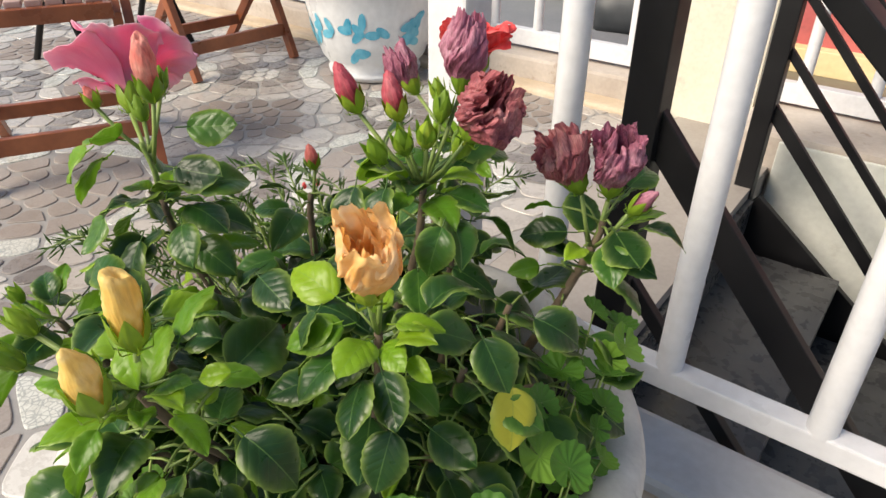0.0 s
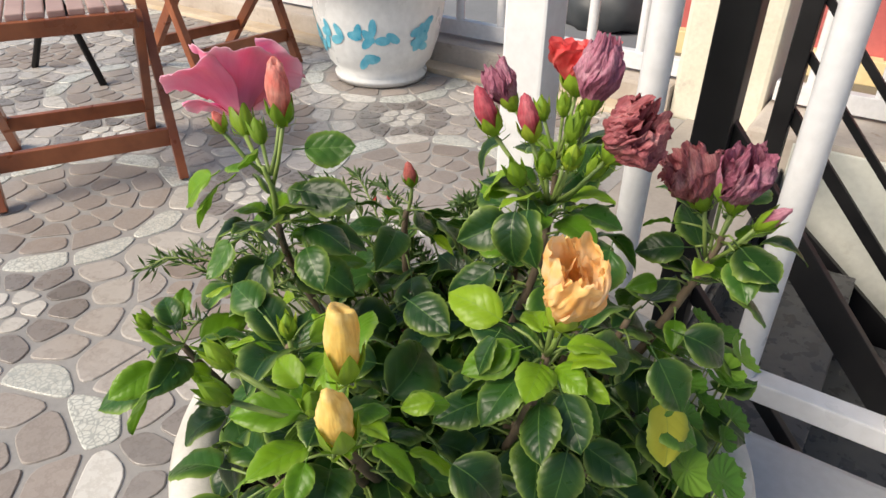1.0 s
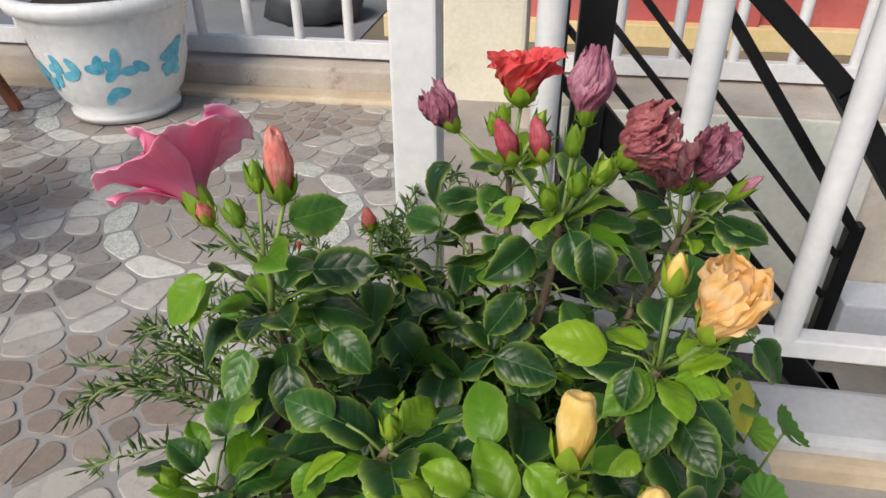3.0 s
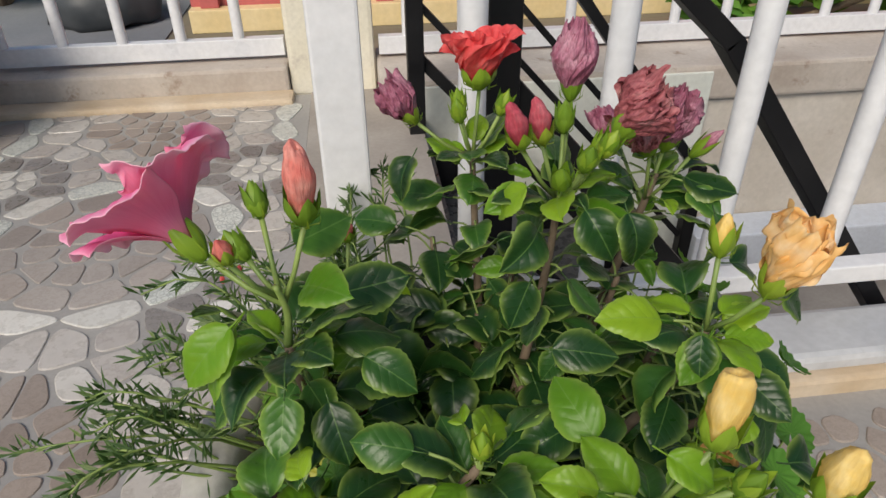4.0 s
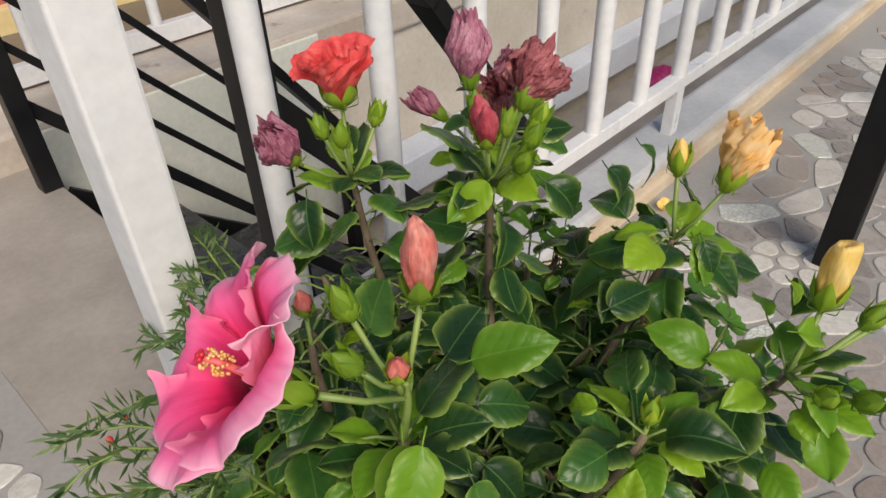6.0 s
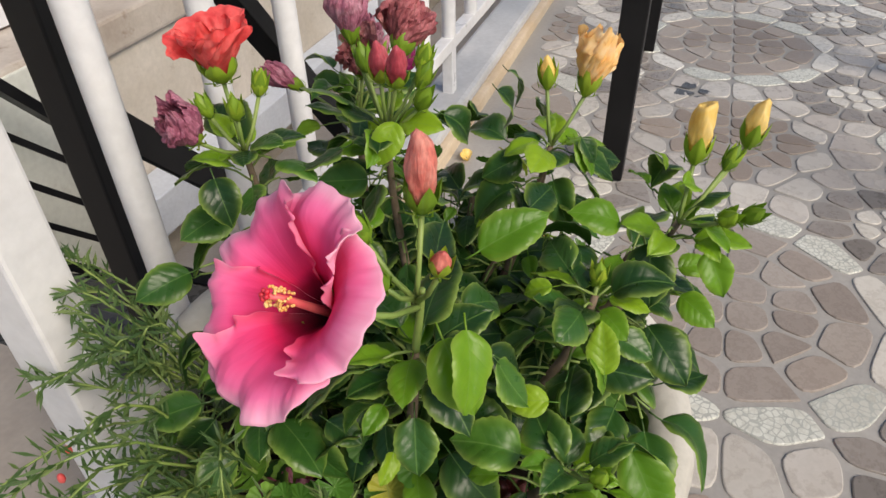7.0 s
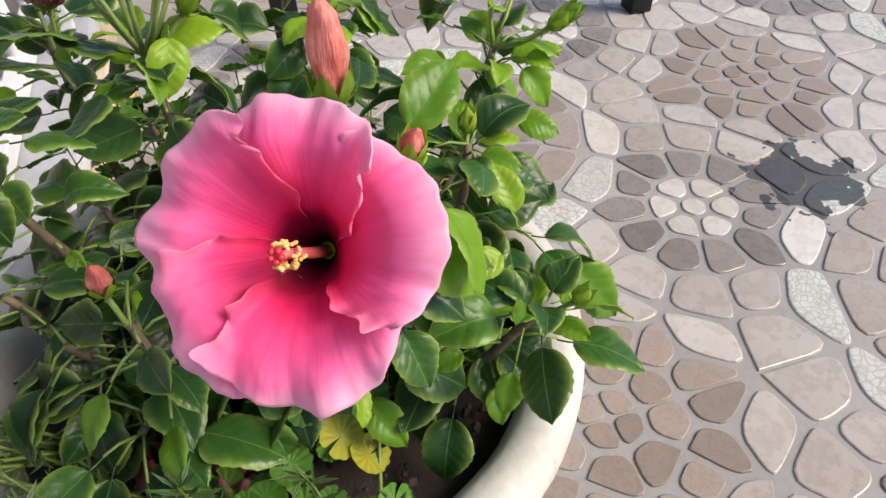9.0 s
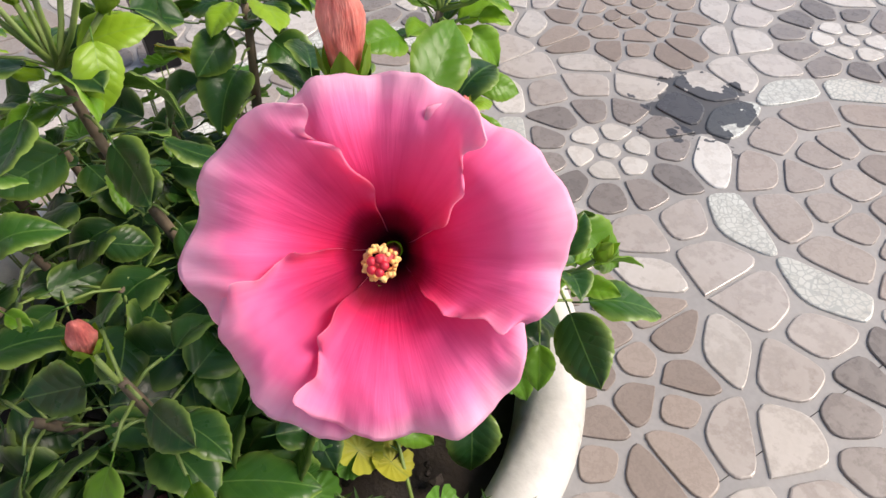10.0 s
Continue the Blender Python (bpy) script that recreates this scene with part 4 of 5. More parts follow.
    for k in range(5):
        a = 2 * math.pi * k / 5
        bm = bmesh.new()
        bmesh.ops.create_icosphere(bm, subdivisions=2, radius=0.00155, matrix=Matrix.Translation((0.0021 * math.cos(a), 0.0021 * math.sin(a), 0.0632)))
        part("stigma", bm, STIGMA_RED, e, "red stigma pad")
    return e


# branch with the pink flower
n_pink = (-0.092, -0.411, 0.471)
branch([(-0.02, -0.37, 0.23), (-0.05, -0.385, 0.33), (-0.085, -0.405, 0.42), n_pink], 19, seed=3, bright=0.3)
stem([n_pink, (-0.088, -0.414, 0.50), (-0.092, -0.418, 0.525)], 0.003, 0.002, STEM_GREEN)
pink_flower((-0.135, -0.396, 0.534), (-0.615, 0.39, 0.69), 0.058)
stalk_to((-0.09, -0.414, 0.508), (-0.133, -0.398, 0.535), 0.002)
bud((-0.07, -0.411, 0.563), (0.02, -0.03, 1), 0.053, 0.0096, CORAL_BUD, "coral-pink bud about to open", 0.4, 0.40, (-0.09, -0.412, 0.505), 4)
bud((-0.112, -0.436, 0.556), (-0.1, -0.2, 1), 0.019, 0.006, CORAL_BUD, "small bud with pink tip", 0.1, 0.75, (-0.092, -0.415, 0.515), 5)
bud((-0.098, -0.388, 0.556), (-0.2, 0.3, 1), 0.021, 0.0067, None, "closed green bud", 0, 1.0, (-0.091, -0.412, 0.515), 6)
bud((-0.108, -0.402, 0.535), (-0.5, 0.2, 0.8), 0.02, 0.0068, None, "closed green bud", 0, 1.0, (-0.091, -0.412, 0.515), 7)
# mauve and red cluster
n_cl = (0.118, -0.306, 0.505)
branch([(0.07, -0.33, 0.23), (0.09, -0.33, 0.34), (0.112, -0.31, 0.44), n_cl], 26, seed=8)
for p_at, ax, ln, rad, mat, lab, sd in (
        ((0.079, -0.334, 0.566), (-0.3, -0.25, 1), 0.04, 0.0085, RED_BUD, "dark red furled bud", 11),
        ((0.1, -0.312, 0.558), (-0.2, -0.1, 1), 0.038, 0.0085, RED_BUD, "dark red furled bud", 12)):
    bud(p_at, ax, ln, rad, mat, lab, 0.2, 0.45, n_cl, sd)
for q, sd in (((0.125, -0.335, 0.545), 13), ((0.108, -0.34, 0.535), 14), ((0.14, -0.33, 0.553), 15), ((0.122, -0.29, 0.555), 16), ((0.145, -0.3, 0.535), 17)):
    bud(q, (Vector(q) - Vector(n_cl)) + Vector((0, 0, 0.03)), 0.022, 0.007, None, "closed green bud", 0, 1.0, n_cl, sd)
wilted((0.13, -0.275, 0.575), (0.02, 0.1, 1), 0.06, 0.036, WILT_PURPLE, "furled mauve faded bloom", 2, 0.6, 0.55, n_cl, fine=1.3)
wilted((0.158, -0.305, 0.555), (0.5, -0.05, 0.75), 0.052, 0.046, WILT_BROWN, "crumpled brownish-red faded bloom", 5, 1.2, 0.6, n_cl, cone=0.3, fine=1.7)

# red bloom with mauve neighbour
n_red = (0.068, -0.19, 0.49)
branch([(0.06, -0.26, 0.23), (0.07, -0.23, 0.33), (0.07, -0.20, 0.42), n_red], 21, seed=15)
wilted((0.075, -0.179, 0.552), (-0.05, 0.05, 1), 0.054, 0.062, RED_PETAL, "half-closed bright red bloom", 9, 0.6, 1.25, n_red, cone=0.9, layers=6, fine=0.25)
wilted((0.017, -0.187, 0.527), (-0.55, -0.1, 0.8), 0.05, 0.038, WILT_PURPLE, "shrivelled mauve faded bloom", 4, 0.9, 0.6, n_red, cone=0.4, fine=1.2)
for q, sd in (((0.055, -0.2, 0.53), 21), ((0.09, -0.2, 0.535), 22), ((0.06, -0.17, 0.525), 23)):
    bud(q, (Vector(q) - Vector(n_red)) + Vector((0, 0, 0.03)), 0.021, 0.0067, None, "closed green bud", 0, 1.0, n_red, sd)

# mauve pair beside the railing
n_r = (0.231, -0.221, 0.447)
branch([(0.14, -0.27, 0.23), (0.19, -0.24, 0.33), n_r, (0.238, -0.222, 0.478)], 21, seed=22)
wilted((0.240, -0.222, 0.5), (0.1, -0.2, 1), 0.06, 0.042, WILT_PURPLE, "crumpled mauve faded bloom", 7, 1.1, 0.75, n_r, cone=0.5, fine=1.3)
wilted((0.221, -0.166, 0.48), (-0.25, 0.8, 0.5), 0.048, 0.03, WILT_PURPLE, "furled mauve faded bloom", 23, 0.8, 0.6, n_r, cone=0.4)
wilted((0.222, -0.235, 0.503), (-0.45, -0.2, 0.9), 0.052, 0.042, WILT_BROWN, "crumpled brownish faded bloom", 12, 1.2, 0.75, n_r, cone=0.4, fine=1.6)
bud((0.262, -0.232, 0.497), (0.5, -0.2, 0.7), 0.036, 0.0068, WILT_PURPLE, "yellowing bud with mauve tip", 0.1, 0.7, n_r, 24)

# orange bloom
n_or = (0.186, -0.439, 0.475)
branch([(0.11, -0.38, 0.23), (0.15, -0.41, 0.34), (0.178, -0.432, 0.43), n_or], 22, seed=31, bright=0.35)
wilted((0.203, -0.463, 0.520), (0.16, -0.16, 1), 0.060, 0.044, WILT_ORANGE, "crumpled orange faded bloom", 19, 0.85, 0.72, n_or, cone=0.6, layers=6, fine=0.12)
bud((0.186, -0.432, 0.53), (0.0, 0.05, 1), 0.03, 0.008, YELLOW_BUD, "green bud with yellow tip", 0.0, 0.78, n_or, 33)

# yellow buds
n_ye = (0.105, -0.56, 0.47)
branch([(0.07, -0.42, 0.23), (0.09, -0.49, 0.33), (0.1, -0.54, 0.42), n_ye], 20, seed=44, bright=0.75)
bud((0.125, -0.562, 0.512), (0.02, 0.0, 1), 0.05, 0.0095, YELLOW_BUD, "pale yellow furled bloom", 0.8, 0.5, n_ye, 41)
bud((0.157, -0.6, 0.515), (0.0, -0.1, 1), 0.042, 0.009, YELLOW_BUD, "orange-yellow pointed bud", 0.25, 0.55, n_ye, 42)
for q, sd in (((0.125, -0.585, 0.51), 43), ((0.075, -0.6, 0.5), 44), ((0.06, -0.585, 0.505), 45)):
    bud(q, (Vector(q) - Vector(n_ye)) + Vector((0, 0, 0.03)), 0.019, 0.006, None, "closed green bud", 0, 1.0, n_ye, sd)

# low front branches
branch([(0.0, -0.42, 0.23), (-0.01, -0.46, 0.32), (0.005, -0.5, 0.41), (0.02, -0.51, 0.45)], 16, seed=52, bright=0.25)
bud((0.022, -0.51, 0.458), (0, 0, 1), 0.019, 0.006, None, "closed green bud", 0, 1.0, (0.02, -0.508, 0.44), 53)
branch([(-0.04, -0.44, 0.23), (-0.07, -0.48, 0.3), (-0.09, -0.51, 0.37), (-0.1, -0.52, 0.40)], 14, seed=57, bright=0.35)
bud((-0.115, -0.535, 0.42), (-0.3, -0.3, 1), 0.015, 0.0055, None, "closed green bud", 0, 1.0, (-0.1, -0.52, 0.40), 58)
branch([(-0.03, -0.3, 0.23), (-0.05, -0.28, 0.32), (-0.057, -0.275, 0.40), (-0.056, -0.272, 0.43)], 14, seed=63)
bud((-0.052, -0.267, 0.456), (-0.1, -0.1, 1), 0.027, 0.0072, CORAL_BUD, "small coral bud", 0.1, 0.45, (-0.056, -0.272, 0.42), 64)
for k, (sx, sy, h) in enumerate(((0.16, -0.32, 0.42), (0.04, -0.38, 0.36), (0.2, -0.36, 0.41), (0.02, -0.45, 0.36), (0.13, -0.46, 0.37), (-0.03, -0.35, 0.37), (0.11, -0.39, 0.36), (0.06, -0.28, 0.39), (0.17, -0.53, 0.40), (0.24, -0.3, 0.37), (0.03, -0.55, 0.36), (0.09, -0.35, 0.36), (0.15, -0.4, 0.37), (0.0, -0.4, 0.37), (0.07, -0.47, 0.36), (0.19, -0.28, 0.42), (0.1, -0.24, 0.41), (0.03, -0.31, 0.37), (0.22, -0.42, 0.38), (0.09, -0.53, 0.4), (-0.06, -0.5, 0.34), (-0.02, -0.215, 0.40), (-0.075, -0.25, 0.36), (0.03, -0.175, 0.41), (-0.03, -0.25, 0.38))):
    branch([(PX + (sx - PX) * 0.6, PY + (sy - PY) * 0.6, 0.23), (PX + (sx - PX) * 0.85, PY + (sy - PY) * 0.85, 0.33), (sx, sy, h - 0.015)], 16, seed=80 + k, first=0.3, bright=0.02, droop=0.2)
# single large leaves that stand out of the bush
reach((-0.075, -0.439, 0.540), (-0.048, -0.481, 0.564), BRIGHT_MESHES[0], (-0.61, -0.09, 0.78))
reach((-0.111, -0.433, 0.520), (-0.138, -0.465, 0.480), BRIGHT_MESHES[3], (-0.52, -0.10, 0.88))
reach((-0.067, -0.548, 0.410), (-0.099, -0.585, 0.362), BRIGHT_MESHES[0], (-0.45, 0.11, 0.94))
reach((-0.120, -0.420, 0.456), (-0.148, -0.431, 0.421), LEAF_MESHES[3], (-0.43, -0.11, 0.95))
reach((-0.037, -0.529, 0.419), (-0.010, -0.520, 0.454), BRIGHT_MESHES[0], (-0.54, 0.04, 0.87))
reach((-0.081, -0.504, 0.443), (-0.088, -0.468, 0.440), BRIGHT_MESHES[3], (-0.49, -0.02, 0.91))
reach((0.095, -0.540, 0.464), (0.056, -0.551, 0.415), LEAF_MESHES[0], (-0.60, 0.06, 0.79))
reach((0.111, -0.581, 0.453), (0.087, -0.608, 0.417), BRIGHT_MESHES[1], (-0.60, 0.12, 0.78))
reach((0.091, -0.331, 0.538), (0.062, -0.320, 0.504), BRIGHT_MESHES[3], (-0.62, -0.23, 0.69))
reach((-0.082, -0.321, 0.360), (-0.088, -0.359, 0.346), LEAF_MESHES[3], (-0.41, -0.22, 0.93))
reach((0.015, -0.194, 0.506), (-0.008, -0.221, 0.471), LEAF_MESHES[1], (-0.52, -0.38, 0.74))
reach((-0.065, -0.416, 0.512), (-0.009, -0.400, 0.511), LEAF_MESHES[5], (0.28, -0.58, 0.73))
reach((-0.067, -0.409, 0.441), (-0.012, -0.405, 0.423), LEAF_MESHES[0], (0.27, -0.53, 0.81))
reach((0.134, -0.397, 0.554), (0.143, -0.418, 0.517), LEAF_MESHES[6], (0.01, -0.65, 0.73))
reach((0.127, -0.424, 0.466), (0.084, -0.441, 0.459), LEAF_MESHES[3], (0.08, -0.58, 0.82))
reach((0.178, -0.461, 0.495), (0.150, -0.481, 0.477), BRIGHT_MESHES[3], (-0.02, -0.57, 0.84))
reach((0.204, -0.460, 0.478), (0.232, -0.474, 0.445), LEAF_MESHES[5], (-0.11, -0.55, 0.85))
reach((0.087, -0.482, 0.448), (0.048, -0.498, 0.442), LEAF_MESHES[4], (0.14, -0.51, 0.88))
reach((-0.023, -0.512, 0.439), (-0.037, -0.534, 0.413), BRIGHT_MESHES[3], (0.29, -0.43, 0.89))
reach((0.039, -0.526, 0.453), (0.052, -0.542, 0.422), BRIGHT_MESHES[1], (0.19, -0.44, 0.92))
reach((0.099, -0.301, 0.520), (0.058, -0.321, 0.508), BRIGHT_MESHES[1], (0.10, -0.66, 0.69))
reach((-0.108, -0.450, 0.530), (-0.147, -0.465, 0.493), BRIGHT_MESHES[0], (0.05, -0.55, 0.86))
reach((-0.089, -0.460, 0.484), (-0.095, -0.485, 0.447), LEAF_MESHES[5], (-0.01, -0.49, 0.92))
reach((-0.048, -0.423, 0.472), (-0.008, -0.447, 0.454), LEAF_MESHES[0], (-0.13, -0.51, 0.89))
reach((0.071, -0.443, 0.477), (0.120, -0.457, 0.477), LEAF_MESHES[2], (-0.30, -0.47, 0.84))
reach((0.049, -0.476, 0.424), (0.090, -0.475, 0.442), LEAF_MESHES[4], (-0.26, -0.43, 0.90))
reach((0.165, -0.466, 0.505), (0.160, -0.484, 0.478), LEAF_MESHES[3], (-0.41, -0.43, 0.81))
reach((0.119, -0.351, 0.532), (0.140, -0.382, 0.497), LEAF_MESHES[1], (-0.33, -0.55, 0.73))
reach((0.099, -0.553, 0.508), (0.128, -0.571, 0.493), BRIGHT_MESHES[1], (-0.39, -0.35, 0.88))
reach((-0.068, -0.447, 0.463), (-0.055, -0.479, 0.424), LEAF_MESHES[0], (-0.06, -0.47, 0.93))
reach((0.219, -0.463, 0.438), (0.224, -0.491, 0.397), LEAF_MESHES[2], (0.35, -0.36, 0.91))
reach((0.177, -0.547, 0.476), (0.218, -0.538, 0.449), LEAF_MESHES[6], (0.43, -0.28, 0.90))
reach((0.244, -0.413, 0.493), (0.273, -0.419, 0.456), LEAF_MESHES[3], (0.29, -0.49, 0.84))
reach((-0.071, -0.425, 0.439), (-0.031, -0.409, 0.421), LEAF_MESHES[1], (0.57, -0.35, 0.70))
reach((-0.090, -0.386, 0.530), (-0.046, -0.352, 0.531), LEAF_MESHES[5], (0.59, -0.38, 0.60))
reach((0.182, -0.454, 0.491), (0.150, -0.487, 0.478), BRIGHT_MESHES[0], (0.45, -0.38, 0.81))
reach((0.167, -0.529, 0.497), (0.149, -0.546, 0.493), BRIGHT_MESHES[1], (0.49, -0.29, 0.84))
reach((0.201, -0.388, 0.542), (0.203, -0.411, 0.510), LEAF_MESHES[6], (0.40, -0.50, 0.73))
reach((0.244, -0.394, 0.420), (0.283, -0.382, 0.399), LEAF_MESHES[3], (0.25, -0.46, 0.88))
reach((0.242, -0.353, 0.466), (0.284, -0.337, 0.447), LEAF_MESHES[1], (0.19, -0.55, 0.83))
reach((0.25, -0.375, 0.43), (0.272, -0.405, 0.392), YELLOW_MESH, (0.5, -0.5, 0.6))

def head_leaves(node, count, seed):
    rng = random.Random(seed)
    for k in range(count):
        a = 2.4 * k + rng.uniform(0, 0.6)
        q = Vector(node) + Vector((math.cos(a) * 0.006, math.sin(a) * 0.006, rng.uniform(-0.02, 0.012)))
        tip = q + Vector((math.cos(a), math.sin(a), rng.uniform(-0.1, 0.8)))
        leaf_at(q, tip, rng.choice(BRIGHT_MESHES if rng.random() < 0.5 else LEAF_MESHES), rng.uniform(0.5, 0.85))


for k, nd in enumerate((n_pink, n_cl, n_red, n_r, n_or, n_ye, (0.02, -0.508, 0.44), (-0.1, -0.52, 0.40))):
    head_leaves(nd, 9, 300 + k)

# ---- companions in the pot ----
moss = empty("moss_rose_plant", "trailing moss rose with thin needle leaves spilling over the rim", "plant", (-0.1, -0.22, 0.235))
MO = Vector((-0.1, -0.22, 0.235))
rng = random.Random(9)
fol = bmesh.new()
def sprig(pts, needles, first, size):
    pts = [Vector(p) - MO for p in pts]
    n = len(pts) - 1
    part("stem", tube(bmesh.new(), pts, [0.0017 - 0.0008 * i / n for i in range(n + 1)], 5), STEM_GREEN, moss)
    for j in range(needles):
        t = first + (1 - first) * j / (needles - 1)
        i = min(int(t * n), n - 1)
        p = pts[i].lerp(pts[i + 1], t * n - i)
        ahead = (pts[i + 1] - pts[i]).normalized() * 0.8
        d = (ahead + Vector((rng.gauss(0, 1), rng.gauss(0, 1), rng.gauss(0.3, 0.8))).normalized()).normalized() * rng.uniform(0.7, 1.3) * size
        s = d.orthogonal().normalized() * 0.0016
        s2 = d.cross(s).normalized() * 0.0011
        m_ = p + d * 0.5
        fol.faces.new([fol.verts.new(q) for q in (p, m_ + s, p + d, m_ - s)])
        fol.faces.new([fol.verts.new(q) for q in (p, m_ + s2, p + d, m_ - s2)])


for k in range(50):
    around = radians(rng.uniform(102, 188))
    ang = around + rng.gauss(0.1, 0.4)
    start = Vector((PX + rng.uniform(0.13, 0.21) * math.cos(around), PY + rng.uniform(0.13, 0.21) * math.sin(around), 0.235))
    far, top = rng.uniform(0.09, 0.21), rng.uniform(0.06, 0.17)
    sprig([start + Vector((math.cos(ang), math.sin(ang), 0)) * far * (i / 6) ** 0.9 + Vector((0.01 * math.sin(5 * i / 6 + k), 0.01 * math.cos(4 * i / 6 + k), top * math.sin(i / 3))) for i in range(7)], 42, 0.40, 0.019)
# a few thin shoots that sprawl over the soil
for a, b2, c2 in (((-0.115, -0.31, 0.25), (-0.08, -0.33, 0.275), (-0.052, -0.358, 0.28)), ((-0.11, -0.34, 0.25), (-0.085, -0.345, 0.27), (-0.055, -0.352, 0.285)), ((-0.13, -0.392, 0.25), (-0.06, -0.41, 0.285), (-0.04, -0.458, 0.29)), ((-0.075, -0.17, 0.25), (-0.055, -0.2, 0.275), (-0.035, -0.24, 0.28)), ((-0.02, -0.12, 0.25), (-0.03, -0.17, 0.3), (-0.02, -0.22, 0.31)), ((-0.1, -0.2, 0.25), (-0.06, -0.15, 0.33), (0.0, -0.11, 0.37))):
    sprig([a, Vector(a).lerp(Vector(b2), 0.5) + Vector((0, 0, 0.006)), b2, Vector(b2).lerp(Vector(c2), 0.5) + Vector((0, 0, 0.004)), c2], 30, 0.25, 0.013)
tagged(part("foliage", fol, NEEDLE, moss, smooth=False), kind="stuff")
for q in ((-0.19, -0.165, 0.355), (-0.172, -0.158, 0.362)):
    b = bmesh.new()
    bmesh.ops.create_icosphere(b, subdivisions=2, radius=0.0035, matrix=Matrix.Translation(Vector(q) - MO) @ Matrix.Diagonal((0.8, 0.8, 1.5, 1)))
    part("bud", b, RED_PETAL, moss, "tiny red bud")

penny = empty("pennywort_plant", "creeping pennywort with round scalloped leaves on the soil", "plant", (PX, PY, 0.235))
def round_leaf():
    bm = bmesh.new()
    c = bm.verts.new((0, 0, 0))
    rings = []
    for r in (0.35, 0.7, 1.0):
        ring = []
        for k in range(54):
            a = 0.14 + (2 * math.pi - 0.28) * k / 53
            sc = 1 + (0.035 * math.cos(13 * a) if r == 1.0 else 0) - (0.10 if r == 1.0 and k in (0, 53) else 0)
            ring.append(bm.verts.new((0.019 * r * sc * math.cos(a), 0.019 * r * sc * math.sin(a), 0.005 * r * r + 0.0009 * math.cos(13 * a) * r + 0.0022 * r * math.sin(2 * a + 1))))
        rings.append(ring)
    for k in range(53):
        bm.faces.new((c, rings[0][k], rings[0][k + 1]))
        for a, b in zip(rings, rings[1:]):
            bm.faces.new((a[k], b[k], b[k + 1], a[k + 1]))
    return bm
ROUND = mesh_of("leaf", round_leaf(), LEAF_ROUND)
rng = random.Random(21)
ROUND_YELLOW = ROUND.copy()
ROUND_YELLOW.materials[0] = LEAF_YELLOW


def penny_leaf(x, y, z, s, out, mesh=None):
    ob = new("leaf", mesh or ROUND)
    ob.parent = penny
    ob.matrix_basis = axis_pose(Vector((x, y, z)) - Vector((PX, PY, 0.235)), (out[0] * 0.6 + rng.gauss(0, 0.25), out[1] * 0.6 + rng.gauss(0, 0.25), 1), rng.uniform(0, 6)) @ Matrix.Scale(s, 4)
    st = bmesh.new()
    b = Vector((PX + (x - PX) * 0.9, PY + (y - PY) * 0.9, 0.235)) - Vector((PX, PY, 0.235))
    e_ = Vector((x, y, z)) - Vector((PX, PY, 0.235))
    part("leafstalk", tube(st, [b, b.lerp(e_, 0.5) + Vector((0.004, 0.003, 0.006)), e_], 0.0008, 5), STEM_GREEN, penny)
for k in range(64):
    a = rng.uniform(-0.75, 0.7)
    r = rng.uniform(0.18, 0.255)
    penny_leaf(PX + r * math.cos(a), PY + r * math.sin(a), rng.uniform(0.27, 0.40) - 0.25 * max(0, r - 0.2), rng.uniform(0.5, 1.05), (math.cos(a), math.sin(a)))
for k in range(46):
    a = rng.uniform(2.2, 4.6)
    r = rng.uniform(0.05, 0.225)
    penny_leaf(PX + r * math.cos(a), PY + r * math.sin(a), rng.uniform(0.25, 0.33), rng.uniform(0.45, 1.0), (math.cos(a), math.sin(a)))

penny_leaf(-0.084, -0.375, 0.285, 0.9, (-0.4, 0), ROUND_YELLOW)
penny_leaf(-0.098, -0.392, 0.272, 0.85, (-0.4, -0.2), ROUND_YELLOW)
penny_leaf(-0.05, -0.499, 0.285, 0.72, (-0.7, 0), None)
penny_leaf(-0.088, -0.5, 0.275, 0.6, (-0.6, -0.3), None)

# dry fallen blooms on the soil
for q, mat, sd, big in (((-0.062, -0.283, 0.24), WILT_BROWN, 31, 1.1), ((0.24, -0.42, 0.30), WILT_ORANGE, 33, 1.0), ((-0.106, -0.288, 0.24), WILT_PURPLE, 35, 1.5), ((-0.045, -0.235, 0.24), WILT_BROWN, 37, 1.2), ((-0.035, -0.47, 0.24), WILT_BROWN, 39, 0.9)):
    b = bmesh.new()
    lathe(b, [(0.004, 0), (0.010, 0.005), (0.015, 0.011), (0.016, 0.017), (0.014, 0.022), (0.010, 0.027), (0.006, 0.021)], 44, lambda r, z, a, i: (big * r * (1 + 0.55 * noise.noise(Vector((math.cos(a) * 2 + sd, math.sin(a) * 2, z * 90))) + 0.3 * noise.noise(Vector((math.cos(a) * 6 + sd, math.sin(a) * 6, z * 260)))), big * (z + 0.004 * math.sin(5 * a) + 0.004 * noise.noise(Vector((math.cos(a) * 5, math.sin(a) * 5, sd))))))
    o = new("fallen_bloom", mesh_of("fallen_bloom", b, mat))
    o.location = q
    tagged(o, "dry shrivelled bloom fallen on the soil", "flower", "fallen blooms")

b = bmesh.new()
lathe(b, [(0.002, 0.0), (0.016, 0.002), (0.022, 0.010)], 14, lambda r, z, a, i: (r * (0.7 + 0.3 * math.cos(2 * a)), z + 0.006 * math.sin(a)))
o = new("fallen_petal", mesh_of("fallen_petal", b, YELLOW_BUD))
o.location = (0.918, -0.127, 0.001)
tagged(o, "dry yellow petal fallen on the floor", "petal")


